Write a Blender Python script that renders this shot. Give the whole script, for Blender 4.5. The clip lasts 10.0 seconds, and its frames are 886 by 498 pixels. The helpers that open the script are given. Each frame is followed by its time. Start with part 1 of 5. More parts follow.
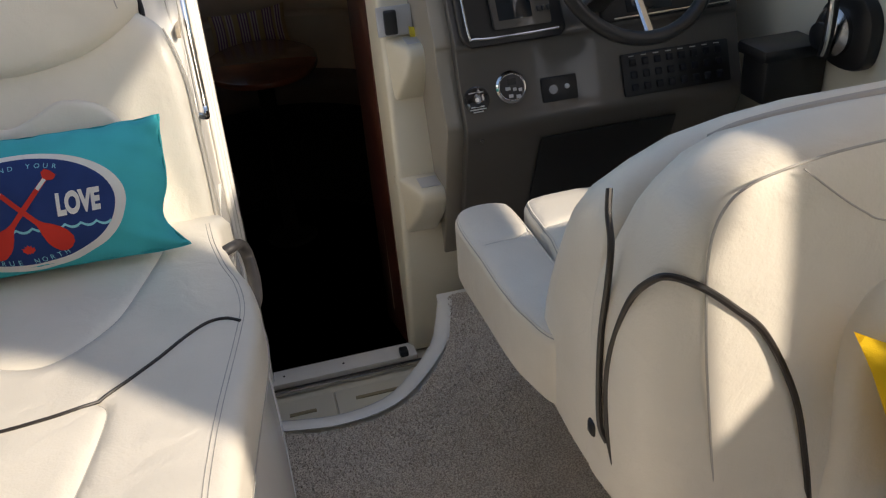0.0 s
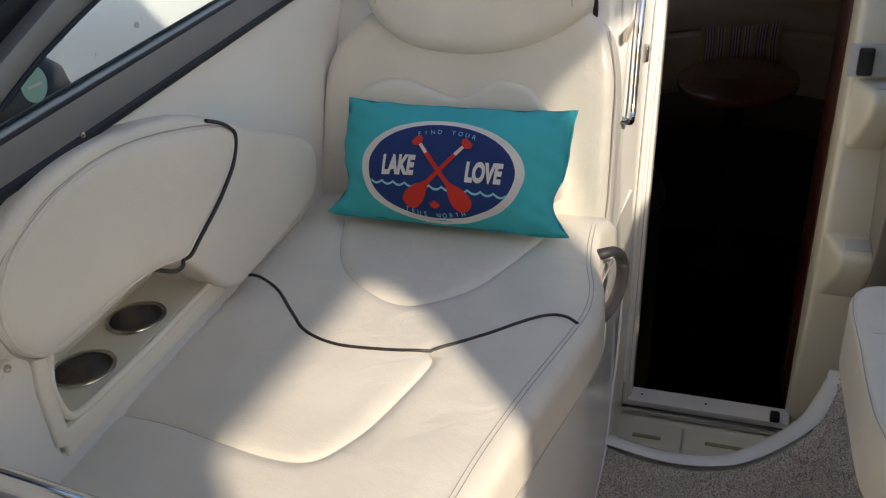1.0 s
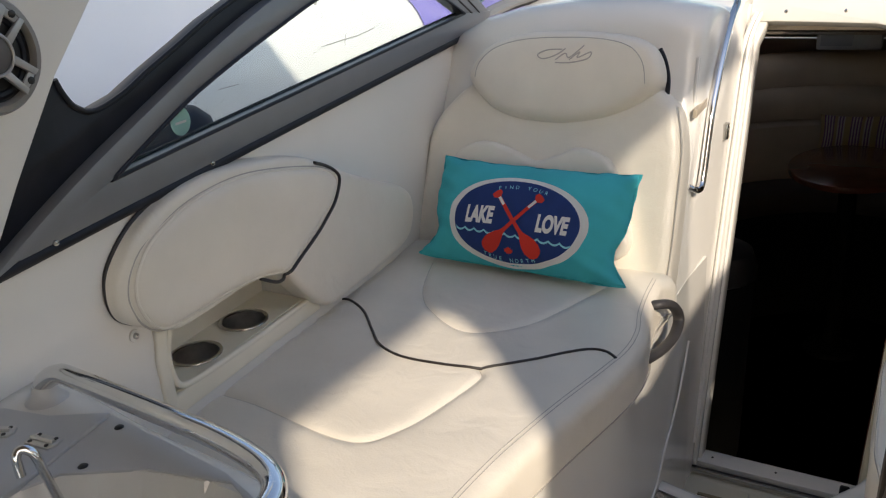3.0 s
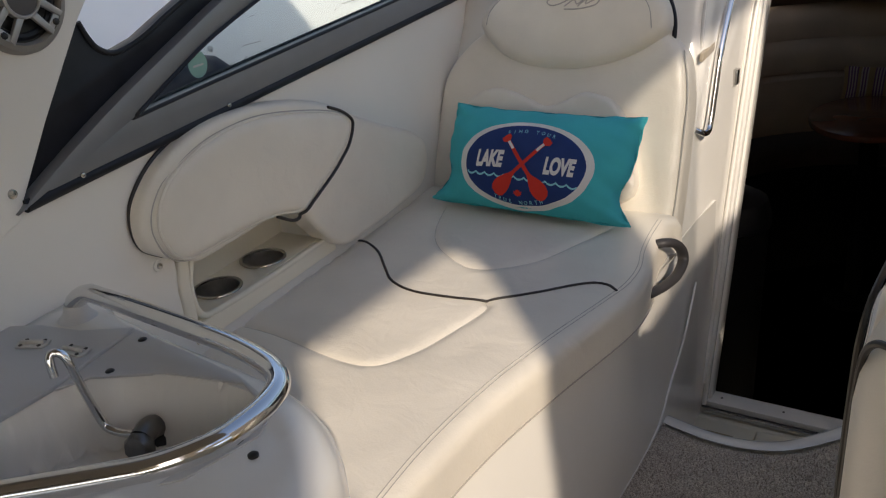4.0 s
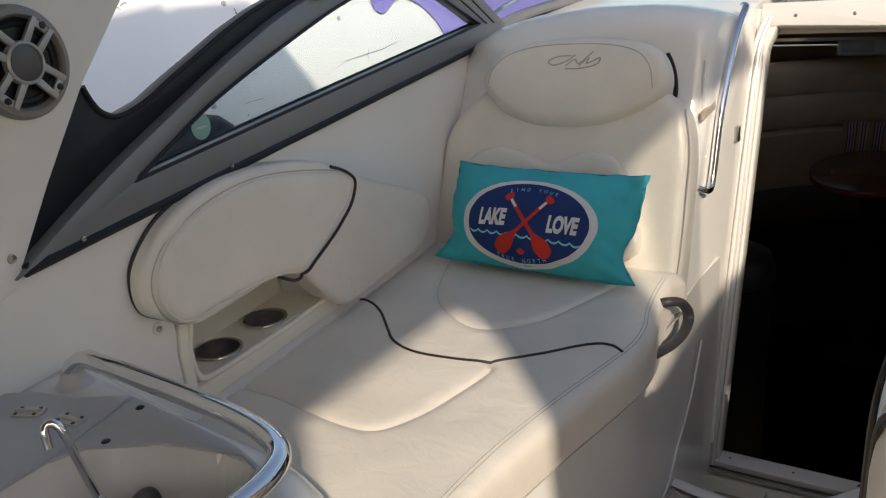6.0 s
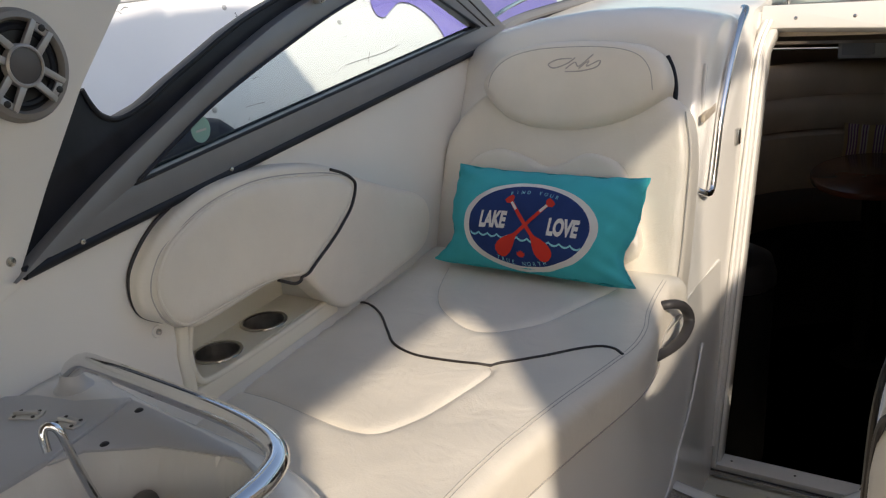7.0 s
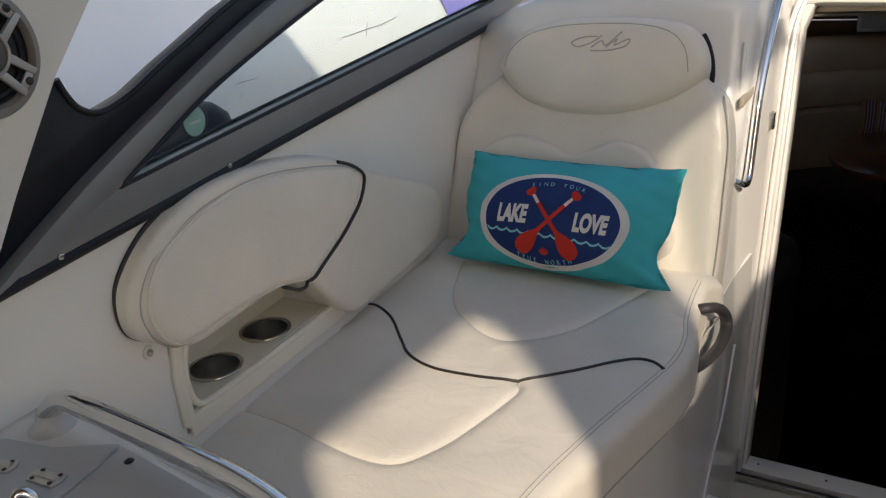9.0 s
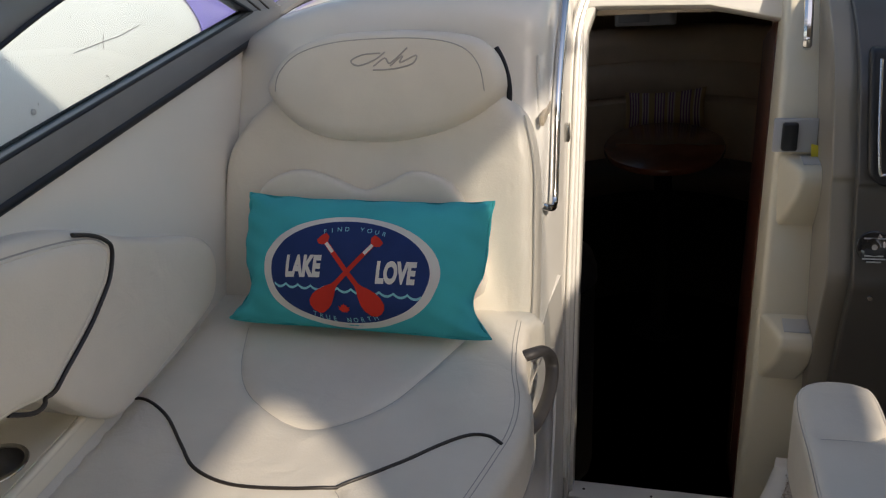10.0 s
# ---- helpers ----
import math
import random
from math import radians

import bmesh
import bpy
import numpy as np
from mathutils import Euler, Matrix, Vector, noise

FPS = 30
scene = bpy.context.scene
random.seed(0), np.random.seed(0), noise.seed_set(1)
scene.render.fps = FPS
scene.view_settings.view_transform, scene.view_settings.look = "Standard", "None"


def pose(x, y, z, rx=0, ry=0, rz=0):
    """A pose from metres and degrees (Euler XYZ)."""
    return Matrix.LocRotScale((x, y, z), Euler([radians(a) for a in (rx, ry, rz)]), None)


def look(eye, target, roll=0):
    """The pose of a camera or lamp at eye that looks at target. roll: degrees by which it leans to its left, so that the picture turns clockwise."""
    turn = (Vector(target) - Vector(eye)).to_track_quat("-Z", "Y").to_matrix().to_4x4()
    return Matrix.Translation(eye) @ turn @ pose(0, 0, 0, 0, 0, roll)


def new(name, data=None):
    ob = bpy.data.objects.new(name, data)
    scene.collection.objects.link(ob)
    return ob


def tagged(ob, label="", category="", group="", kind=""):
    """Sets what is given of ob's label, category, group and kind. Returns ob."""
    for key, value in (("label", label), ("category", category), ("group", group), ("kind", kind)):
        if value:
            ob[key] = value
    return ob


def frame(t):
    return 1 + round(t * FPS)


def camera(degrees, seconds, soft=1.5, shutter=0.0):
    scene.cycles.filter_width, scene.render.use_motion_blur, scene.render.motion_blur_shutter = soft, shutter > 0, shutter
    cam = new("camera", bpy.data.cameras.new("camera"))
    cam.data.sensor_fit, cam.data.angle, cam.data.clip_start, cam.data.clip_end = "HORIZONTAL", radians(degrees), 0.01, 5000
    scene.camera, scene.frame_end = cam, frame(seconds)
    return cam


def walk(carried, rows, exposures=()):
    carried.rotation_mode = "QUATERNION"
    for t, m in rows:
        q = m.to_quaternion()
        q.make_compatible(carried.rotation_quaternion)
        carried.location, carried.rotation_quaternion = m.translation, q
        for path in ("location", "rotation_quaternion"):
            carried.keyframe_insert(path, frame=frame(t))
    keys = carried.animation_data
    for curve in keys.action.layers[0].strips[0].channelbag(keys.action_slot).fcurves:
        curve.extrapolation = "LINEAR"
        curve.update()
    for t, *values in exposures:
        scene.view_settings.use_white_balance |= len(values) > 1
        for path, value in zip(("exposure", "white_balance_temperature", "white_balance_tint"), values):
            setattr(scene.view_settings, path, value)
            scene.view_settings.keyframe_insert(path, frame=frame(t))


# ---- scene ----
cam = camera(56.1, 10.0, soft=1.2)
PATH = [
    (0, (0.165, 0.234, 1.344), (0.553, 1.917, 0.336), -4.8),
    (0.5, (0.202, 0.266, 1.348), (0.011, 2.009, 0.385), -5.0),
    (1, (0.336, 0.257, 1.345), (-0.324, 1.904, 0.421), -4.5),
    (1.5, (0.446, 0.246, 1.382), (-0.367, 1.874, 0.554), -4.9),
    (2, (0.435, 0.212, 1.401), (-0.43, 1.895, 0.75), -4.5),
    (2.5, (0.463, 0.152, 1.38), (-0.43, 1.824, 0.745), -3.7),
    (3, (0.58, 0.086, 1.353), (-0.403, 1.669, 0.627), -4.3),
    (3.2, (0.623, 0.063, 1.327), (-0.391, 1.617, 0.58), -5.5),
    (4.3, (0.671, 0.029, 1.321), (-0.369, 1.531, 0.506), -5.7),
    (4.5, (0.67, 0.032, 1.33), (-0.37, 1.526, 0.502), -5.9),
    (5, (0.664, 0.036, 1.334), (-0.387, 1.555, 0.569), -5.8),
    (5.5, (0.66, 0.045, 1.336), (-0.398, 1.59, 0.635), -5.7),
    (5.7, (0.655, 0.046, 1.336), (-0.399, 1.599, 0.645), -5.6),
    (7, (0.658, 0.049, 1.332), (-0.4, 1.607, 0.659), -5.7),
    (7.5, (0.653, 0.046, 1.331), (-0.41, 1.6, 0.656), -5.7),
    (8, (0.65, 0.049, 1.33), (-0.419, 1.596, 0.649), -5.6),
    (8.5, (0.612, 0.077, 1.328), (-0.45, 1.615, 0.617), -5.6),
    (9, (0.503, 0.174, 1.341), (-0.522, 1.721, 0.595), -5.5),
    (9.5, (0.393, 0.314, 1.352), (-0.326, 2.01, 0.573), -4.9),
    (10, (0.343, 0.442, 1.353), (-0.198, 2.191, 0.548), -4.9),
]
walk(cam, [(t, look(eye, target, roll)) for t, eye, target, roll in PATH], exposures=[(0, 0.97, 7400, 13), (1, 0.85, 7400, 13), (2.5, 0.79, 7400, 13), (3.2, 0.80, 7400, 14), (4.5, 0.39, 7400, 15), (5.5, 0.46, 7400, 14), (7.0, 0.67, 7400, 14), (8.0, 0.52, 7400, 14), (9.5, 0.54, 7450, 14), (10, 0.51, 7450, 14)])

# ---- world and light ----
SUN = Vector((0.589, -0.589, 0.553))
world = bpy.data.worlds.new("world")
scene.world = world
world.use_nodes = True
wn = world.node_tree
sky = wn.nodes.new("ShaderNodeTexSky")
sky.sky_type = "NISHITA"
sky.sun_disc = False
sky.sun_elevation = radians(33.6)
sky.sun_rotation = math.atan2(SUN.x, SUN.y)
wn.links.new(sky.outputs[0], wn.nodes["Background"].inputs[0])
wn.nodes["Background"].inputs[1].default_value = 0.15
sun_data = bpy.data.lights.new("sun", "SUN")
sun_data.energy, sun_data.angle, sun_data.color = 2.5, radians(1.0), (1.0, 0.94, 0.84)
sun = new("sun", sun_data)
sun.matrix_world = look(SUN * 20, (0, 0, 0))

# ---- materials ----


def material(name, color, rough=0.5, metal=0.0, vary=0.06, scale=8.0, grain=0.0, grain_scale=400.0, coat=0.0, second=None, amount=0.5, spec=0.5, crease=0.0):
    """A surface of one colour, varied softly at a large scale, with fine relief and uneven gloss."""
    m = bpy.data.materials.new(name)
    m.use_nodes = True
    n, l = m.node_tree.nodes, m.node_tree.links
    b = n["Principled BSDF"]
    tc = n.new("ShaderNodeTexCoord")
    big = n.new("ShaderNodeTexNoise")
    big.inputs["Scale"].default_value, big.inputs["Detail"].default_value = scale, 5
    l.new(tc.outputs["Object"], big.inputs["Vector"])
    ramp = n.new("ShaderNodeValToRGB")
    lo = [max(0, c * (1 - vary)) for c in color]
    hi = [min(1, c * (1 + vary)) for c in color]
    ramp.color_ramp.elements[0].position, ramp.color_ramp.elements[1].position = 0.3, 0.7
    ramp.color_ramp.elements[0].color, ramp.color_ramp.elements[1].color = (*lo, 1), (*hi, 1)
    l.new(big.outputs[0], ramp.inputs[0])
    out = ramp.outputs[0]
    if second:
        fine = n.new("ShaderNodeTexNoise")
        fine.inputs["Scale"].default_value, fine.inputs["Detail"].default_value = grain_scale, 3
        l.new(tc.outputs["Object"], fine.inputs["Vector"])
        r2 = n.new("ShaderNodeValToRGB")
        r2.color_ramp.elements[0].position, r2.color_ramp.elements[1].position = 0.42, 0.58
        r2.color_ramp.elements[0].color, r2.color_ramp.elements[1].color = (0, 0, 0, 1), (amount, amount, amount, 1)
        l.new(fine.outputs[0], r2.inputs[0])
        mix = n.new("ShaderNodeMix")
        mix.data_type = "RGBA"
        l.new(r2.outputs[0], mix.inputs[0])
        l.new(out, mix.inputs[6])
        mix.inputs[7].default_value = (*second, 1)
        out = mix.outputs[2]
    l.new(out, b.inputs["Base Color"])
    b.inputs["Metallic"].default_value = metal
    b.inputs["Coat Weight"].default_value = coat
    b.inputs["Coat Roughness"].default_value = 0.08
    b.inputs["Specular IOR Level"].default_value = spec
    rr = n.new("ShaderNodeMapRange")
    rr.inputs[3].default_value, rr.inputs[4].default_value = rough * 0.85, min(1, rough * 1.15)
    l.new(big.outputs[0], rr.inputs[0])
    l.new(rr.outputs[0], b.inputs["Roughness"])
    if grain:
        g = n.new("ShaderNodeTexNoise")
        g.inputs["Scale"].default_value, g.inputs["Detail"].default_value = grain_scale, 4
        l.new(tc.outputs["Object"], g.inputs["Vector"])
        bump = n.new("ShaderNodeBump")
        bump.inputs["Strength"].default_value, bump.inputs["Distance"].default_value = grain, 0.002
        l.new(g.outputs[0], bump.inputs["Height"])
        l.new(bump.outputs[0], b.inputs["Normal"])
        if crease:
            folds = n.new("ShaderNodeTexNoise")
            folds.inputs["Scale"].default_value, folds.inputs["Detail"].default_value, folds.inputs["Distortion"].default_value = 13, 3, 0.8
            l.new(tc.outputs["Object"], folds.inputs["Vector"])
            wide = n.new("ShaderNodeBump")
            wide.inputs["Strength"].default_value, wide.inputs["Distance"].default_value = crease, 0.012
            l.new(folds.outputs[0], wide.inputs["Height"])
            l.new(wide.outputs[0], bump.inputs["Normal"])
    return m


VINYL = material("white_vinyl", (0.74, 0.69, 0.605), 0.34, vary=0.05, scale=6, grain=0.25, grain_scale=260, crease=0.28)
VINYL_SHADE = material("pale_vinyl_panel", (0.74, 0.69, 0.605), 0.42, vary=0.04, scale=9, grain=0.25, grain_scale=260, crease=0.2)
GEL = material("gelcoat", (0.775, 0.755, 0.71), 0.22, vary=0.025, scale=3, coat=0.35)
GEL_CREAM = material("cream_gelcoat", (0.72, 0.67, 0.54), 0.3, vary=0.04, scale=5, coat=0.2)
GEL_GREY = material("pale_grey_gelcoat", (0.50, 0.50, 0.50), 0.35, vary=0.04, scale=6, coat=0.15)
PIPING = material("dark_piping", (0.022, 0.018, 0.017), 0.4, vary=0.2)
STITCH = material("stitching", (0.42, 0.395, 0.36), 0.6)
CARPET = material("grey_carpet", (0.66, 0.59, 0.505), 0.95, vary=0.10, scale=14, grain=1.0, grain_scale=240, second=(0.20, 0.165, 0.135), amount=0.55, spec=0.1)
TEAL = material("teal_cotton", (0.04, 0.45, 0.50), 0.85, vary=0.06, scale=10, grain=0.5, grain_scale=700, spec=0.2)
NAVY_PRINT = material("navy_print", (0.02, 0.045, 0.16), 0.85, vary=0.08, scale=20, grain=0.4, grain_scale=700, spec=0.2)
WHITE_PRINT = material("white_print", (0.72, 0.71, 0.68), 0.85, grain=0.4, grain_scale=700, spec=0.2)
RED_PRINT = material("red_print", (0.62, 0.045, 0.03), 0.85, grain=0.4, grain_scale=700, spec=0.2)
BLUE_PRINT = material("light_blue_print", (0.25, 0.62, 0.70), 0.85, spec=0.2)
DASH = material("bronze_grey_dash", (0.085, 0.078, 0.07), 0.33, vary=0.06, scale=5, coat=0.3)
DASH_PALE = material("tan_grey_dash", (0.27, 0.245, 0.205), 0.35, vary=0.05, scale=5, coat=0.25)
BLACK = material("black_plastic", (0.012, 0.012, 0.013), 0.38, vary=0.2, grain=0.1)
BLACK_RUBBER = material("black_vinyl_edge", (0.010, 0.011, 0.016), 0.45, vary=0.4, scale=18, spec=0.3)
SCREEN = material("dark_screen", (0.012, 0.017, 0.022), 0.08, vary=0.3, scale=12)
CHROME = material("chrome", (0.72, 0.72, 0.72), 0.1, 1.0, vary=0.04)
STEEL = material("stainless", (0.52, 0.51, 0.49), 0.22, 1.0, vary=0.08, scale=30)
GUNMETAL = material("gunmetal", (0.17, 0.165, 0.16), 0.3, 0.9, vary=0.15, scale=40)
STEEL_DARK = material("cup_steel", (0.60, 0.585, 0.56), 0.33, 1.0, vary=0.15, scale=40)
FRAME_GREY = material("grey_aluminium", (0.215, 0.22, 0.235), 0.4, 0.35, vary=0.05, scale=12)
HANDLE_DARK = material("dark_grey_plastic", (0.040, 0.038, 0.040), 0.5, vary=0.08, spec=0.35)
HANDLE = material("grey_plastic", (0.095, 0.092, 0.095), 0.4, vary=0.06)
DOOR_WOOD = material("dark_mahogany", (0.075, 0.022, 0.014), 0.35, vary=0.3, scale=6, coat=0.2)
WOOD = material("cherry_wood", (0.22, 0.065, 0.03), 0.25, vary=0.25, scale=5, coat=0.3)
TAN = material("tan_leather", (0.68, 0.53, 0.38), 0.5, vary=0.08, scale=6, grain=0.25, grain_scale=250)
# settee leather darkened in its colour for the shade behind the table
SHADED_BROWN = material("shade_darkened_upholstery", (0.10, 0.065, 0.045), 0.6, vary=0.15, grain=0.25, grain_scale=250)
CABIN = material("cabin_liner", (0.46, 0.38, 0.29), 0.7, vary=0.08)
# cabin shade put into the colour of settee base and pedestal; also the bin's black
CABIN_SHADE_BLACK = material("cabin_shade_black", (0.008, 0.008, 0.008), 0.9, vary=0.2, spec=0.1)
POCKET = material("ivory_gelcoat", (0.84, 0.79, 0.66), 0.3, vary=0.03, scale=6, coat=0.2)
CABIN_FLOOR = material("cabin_carpet", (0.12, 0.10, 0.09), 0.95, vary=0.2, grain=0.5)
HULL_WHITE = material("neighbour_gelcoat", (0.90, 0.90, 0.90), 0.3, vary=0.03, scale=1.5, coat=0.2)
PURPLE = material("purple_gelcoat", (0.26, 0.21, 0.62), 0.3, vary=0.05)
NAVY = material("navy_cover", (0.012, 0.018, 0.035), 0.7, vary=0.2)
MINT = material("mint_disc", (0.22, 0.42, 0.38), 0.5)
YELLOW = material("yellow_cotton", (0.72, 0.46, 0.02), 0.85, vary=0.08, grain=0.5, grain_scale=500, spec=0.2)
WATER = material("lake_water", (0.05, 0.07, 0.075), 0.12, vary=0.2, scale=2)
DOCK = material("dock_concrete", (0.30, 0.30, 0.29), 0.85, vary=0.2, scale=2)
CANVAS = material("taupe_canvas", (0.27, 0.24, 0.20), 0.9, vary=0.08, spec=0.2)
HINGE_TAN = material("tan_plastic", (0.42, 0.36, 0.28), 0.45, vary=0.05)
SPEAKER_SILVER = material("silver_plastic", (0.42, 0.42, 0.42), 0.35, 0.3, vary=0.05)
SPEAKER_RIM = material("speaker_rim_grey", (0.22, 0.21, 0.20), 0.45, vary=0.08)
FILL_CANVAS = material("pale_fill_canvas", (0.55, 0.50, 0.43), 0.9, vary=0.06, spec=0.2)
# translucent share makes the added panels glow as soft fill from starboard
cn, cl = FILL_CANVAS.node_tree.nodes, FILL_CANVAS.node_tree.links
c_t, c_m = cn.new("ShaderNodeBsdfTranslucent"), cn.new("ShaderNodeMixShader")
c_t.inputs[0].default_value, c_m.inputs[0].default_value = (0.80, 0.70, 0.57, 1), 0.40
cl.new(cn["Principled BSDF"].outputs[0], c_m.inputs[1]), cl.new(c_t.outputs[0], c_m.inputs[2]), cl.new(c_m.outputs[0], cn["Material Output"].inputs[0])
LABEL_WHITE = material("white_label", (0.7, 0.7, 0.68), 0.5)
LABEL_YELLOW = material("yellow_label", (0.75, 0.6, 0.05), 0.5)
DISC = material("glossy_black_disc", (0.02, 0.02, 0.022), 0.08, vary=0.2, coat=0.6)
SCUFF = material("scuff_grey", (0.16, 0.155, 0.15), 0.7, vary=0.3, scale=40)
# near-black for small screws and for shade drawn into grooves
SHADOW_LINE = material("groove_shade_and_screw", (0.05, 0.045, 0.04), 0.6)
BRONZE_SEAL = material("tan_nonskid", (0.33, 0.27, 0.16), 0.8)

GLASS = bpy.data.materials.new("window_glass")
GLASS.use_nodes = True
gn, gl = GLASS.node_tree.nodes, GLASS.node_tree.links
gn.remove(gn["Principled BSDF"])
g_t, g_g, g_m, g_w = gn.new("ShaderNodeBsdfTransparent"), gn.new("ShaderNodeBsdfGlossy"), gn.new("ShaderNodeMixShader"), gn.new("ShaderNodeLayerWeight")
g_p, g_s = gn.new("ShaderNodeMath"), gn.new("ShaderNodeMath")
g_p.operation, g_s.operation = "POWER", "MULTIPLY_ADD"
g_p.inputs[1].default_value, g_s.inputs[1].default_value, g_s.inputs[2].default_value = 4.0, 0.6, 0.03
g_w.inputs[0].default_value = 0.5
gl.new(g_w.outputs[1], g_p.inputs[0]), gl.new(g_p.outputs[0], g_s.inputs[0])
g_t.inputs[0].default_value, g_g.inputs[1].default_value = (0.90, 0.95, 0.94, 1), 0.02
gl.new(g_s.outputs[0], g_m.inputs[0]), gl.new(g_t.outputs[0], g_m.inputs[1]), gl.new(g_g.outputs[0], g_m.inputs[2])
gl.new(g_m.outputs[0], gn["Material Output"].inputs[0])
WS_GLASS = GLASS.copy()
WS_GLASS.name = "tinted_windscreen_glass"
WS_GLASS.node_tree.nodes[g_t.name].inputs[0].default_value = (0.60, 0.675, 0.665, 1)
SMOKED = GLASS.copy()
SMOKED.name = "smoked_hatch_glass"
SMOKED.node_tree.nodes[g_t.name].inputs[0].default_value = (0.52, 0.53, 0.53, 1)
# tint of the pane that is added to weaken the sun
SUN_DIM_VINYL = GLASS.copy()
SUN_DIM_VINYL.name = "sun_dimming_vinyl"
SUN_DIM_VINYL.node_tree.nodes[g_t.name].inputs[0].default_value = (0.78, 0.79, 0.79, 1)

# ---- builders ----
from mathutils.geometry import delaunay_2d_cdt


def finish(name, bm, mat, parent=None, label="", smooth=True, angle=40):
    bmesh.ops.recalc_face_normals(bm, faces=bm.faces)
    me = bpy.data.meshes.new(name)
    bm.to_mesh(me)
    bm.free()
    me.materials.append(mat)
    if smooth:
        me.shade_smooth()
        me.set_sharp_from_angle(angle=radians(angle))
    ob = new(name, me)
    if parent:
        ob.parent = parent
        ob.matrix_parent_inverse = parent.matrix_world.inverted()
    if label:
        ob["label"] = label
    return ob


part = finish


def thing(name, at, label, category, group="", kind=""):
    ob = new(name)
    ob.empty_display_size = 0.05
    ob.matrix_world = Matrix.Translation(at)
    bpy.context.view_layer.update()
    return tagged(ob, label, category, group, kind)


def curve(points, n=8, closed=False):
    """A smooth line through points of two or three numbers."""
    p = [np.array(q, float) for q in points]
    out = []
    m = len(p)
    for i in range(m if closed else m - 1):
        a, b, c, d = (p[(i + k) % m] if closed else p[min(max(i + k, 0), m - 1)] for k in (-1, 0, 1, 2))
        for j in range(n):
            t = j / n
            out.append(0.5 * (2 * b + (c - a) * t + (2 * a - 5 * b + 4 * c - d) * t * t + (3 * b - a - 3 * c + d) * t**3))
    if not closed:
        out.append(p[-1])
    return out


def tube(points, r, sides=10, closed=False, bm=None, flat=1.0):
    bm = bm or bmesh.new()
    pts = [Vector(p) for p in points]
    n = len(pts)
    up = Vector((0.13, 0.21, 0.97))
    rings = []
    for i in range(n):
        a = pts[(i - 1) % n] if closed or i else pts[0]
        b = pts[(i + 1) % n] if closed or i < n - 1 else pts[-1]
        d = (b - a).normalized()
        side = d.cross(up)
        side = side.normalized() if side.length > 1e-4 else Vector((1, 0, 0))
        up = side.cross(d).normalized()
        rings.append([bm.verts.new(pts[i] + (side * math.cos(k) + up * math.sin(k) * flat) * r) for k in (2 * math.pi * j / sides for j in range(sides))])
    for i in range(n if closed else n - 1):
        for j in range(sides):
            bm.faces.new((rings[i][j], rings[i][(j + 1) % sides], rings[(i + 1) % n][(j + 1) % sides], rings[(i + 1) % n][j]))
    if not closed:
        bm.faces.new(rings[0]), bm.faces.new(rings[-1])
    return bm


def lathe(profile, centre, axis=(0, 0, 1), sides=32, bm=None):
    """Turns a profile of (radius, height) round an axis."""
    bm = bm or bmesh.new()
    m = Matrix.Translation(centre) @ Vector((0, 0, 1)).rotation_difference(Vector(axis)).to_matrix().to_4x4()
    rings = [[bm.verts.new(m @ Vector((r * math.cos(2 * math.pi * j / sides), r * math.sin(2 * math.pi * j / sides), h))) for j in range(sides)] for r, h in profile]
    for a, b in zip(rings, rings[1:]):
        for j in range(sides):
            bm.faces.new((a[j], a[(j + 1) % sides], b[(j + 1) % sides], b[j]))
    bm.faces.new(rings[0]), bm.faces.new(rings[-1])
    return bm


def slab(outline, place, h0, h1, bevel=0.0, seg=2, bm=None):
    """A prism over an outline (u, v) between two heights, laid into the place by place(u, v, h)."""
    own = bm is None
    bm = bm or bmesh.new()
    lo = [bm.verts.new(place(u, v, h0)) for u, v in outline]
    hi = [bm.verts.new(place(u, v, h1)) for u, v in outline]
    n = len(lo)
    faces = [bm.faces.new(lo), bm.faces.new(hi)]
    for i in range(n):
        faces.append(bm.faces.new((lo[i], lo[(i + 1) % n], hi[(i + 1) % n], hi[i])))
    if bevel:
        bmesh.ops.recalc_face_normals(bm, faces=faces)
        edges = {e for f in faces for e in f.edges}
        sharp = [e for e in edges if len(e.link_faces) == 2 and e.calc_face_angle(0) > 0.5]
        bmesh.ops.bevel(bm, geom=sharp, offset=bevel, segments=seg, profile=0.5, affect="EDGES", clamp_overlap=True)
    return bm


def box(x0, x1, y0, y1, z0, z1, bevel=0.0, bm=None, seg=2):
    return slab([(x0, y0), (x1, y0), (x1, y1), (x0, y1)], lambda u, v, h: Vector((u, v, h)), z0, z1, bevel, seg, bm)


def far_from(p, line, closed=False):
    """Distances of many points from a line of segments."""
    a = np.array(line)
    b = np.roll(a, -1, 0) if closed else a[1:]
    a = a if closed else a[:-1]
    d = b - a
    t = np.clip(((p[:, None] - a) * d).sum(-1) / ((d * d).sum(-1) + 1e-12), 0, 1)
    return np.sqrt((((a + t[..., None] * d) - p[:, None]) ** 2).sum(-1)).min(1)


def inside(p, poly):
    a = np.array(poly)
    b = np.roll(a, -1, 0)
    x, y = p[:, :1], p[:, 1:]
    hit = ((a[:, 1] > y) != (b[:, 1] > y)) & (x < (b[:, 0] - a[:, 0]) * (y - a[:, 1]) / (b[:, 1] - a[:, 1] + 1e-12) + a[:, 0])
    return hit.sum(1) % 2 == 1


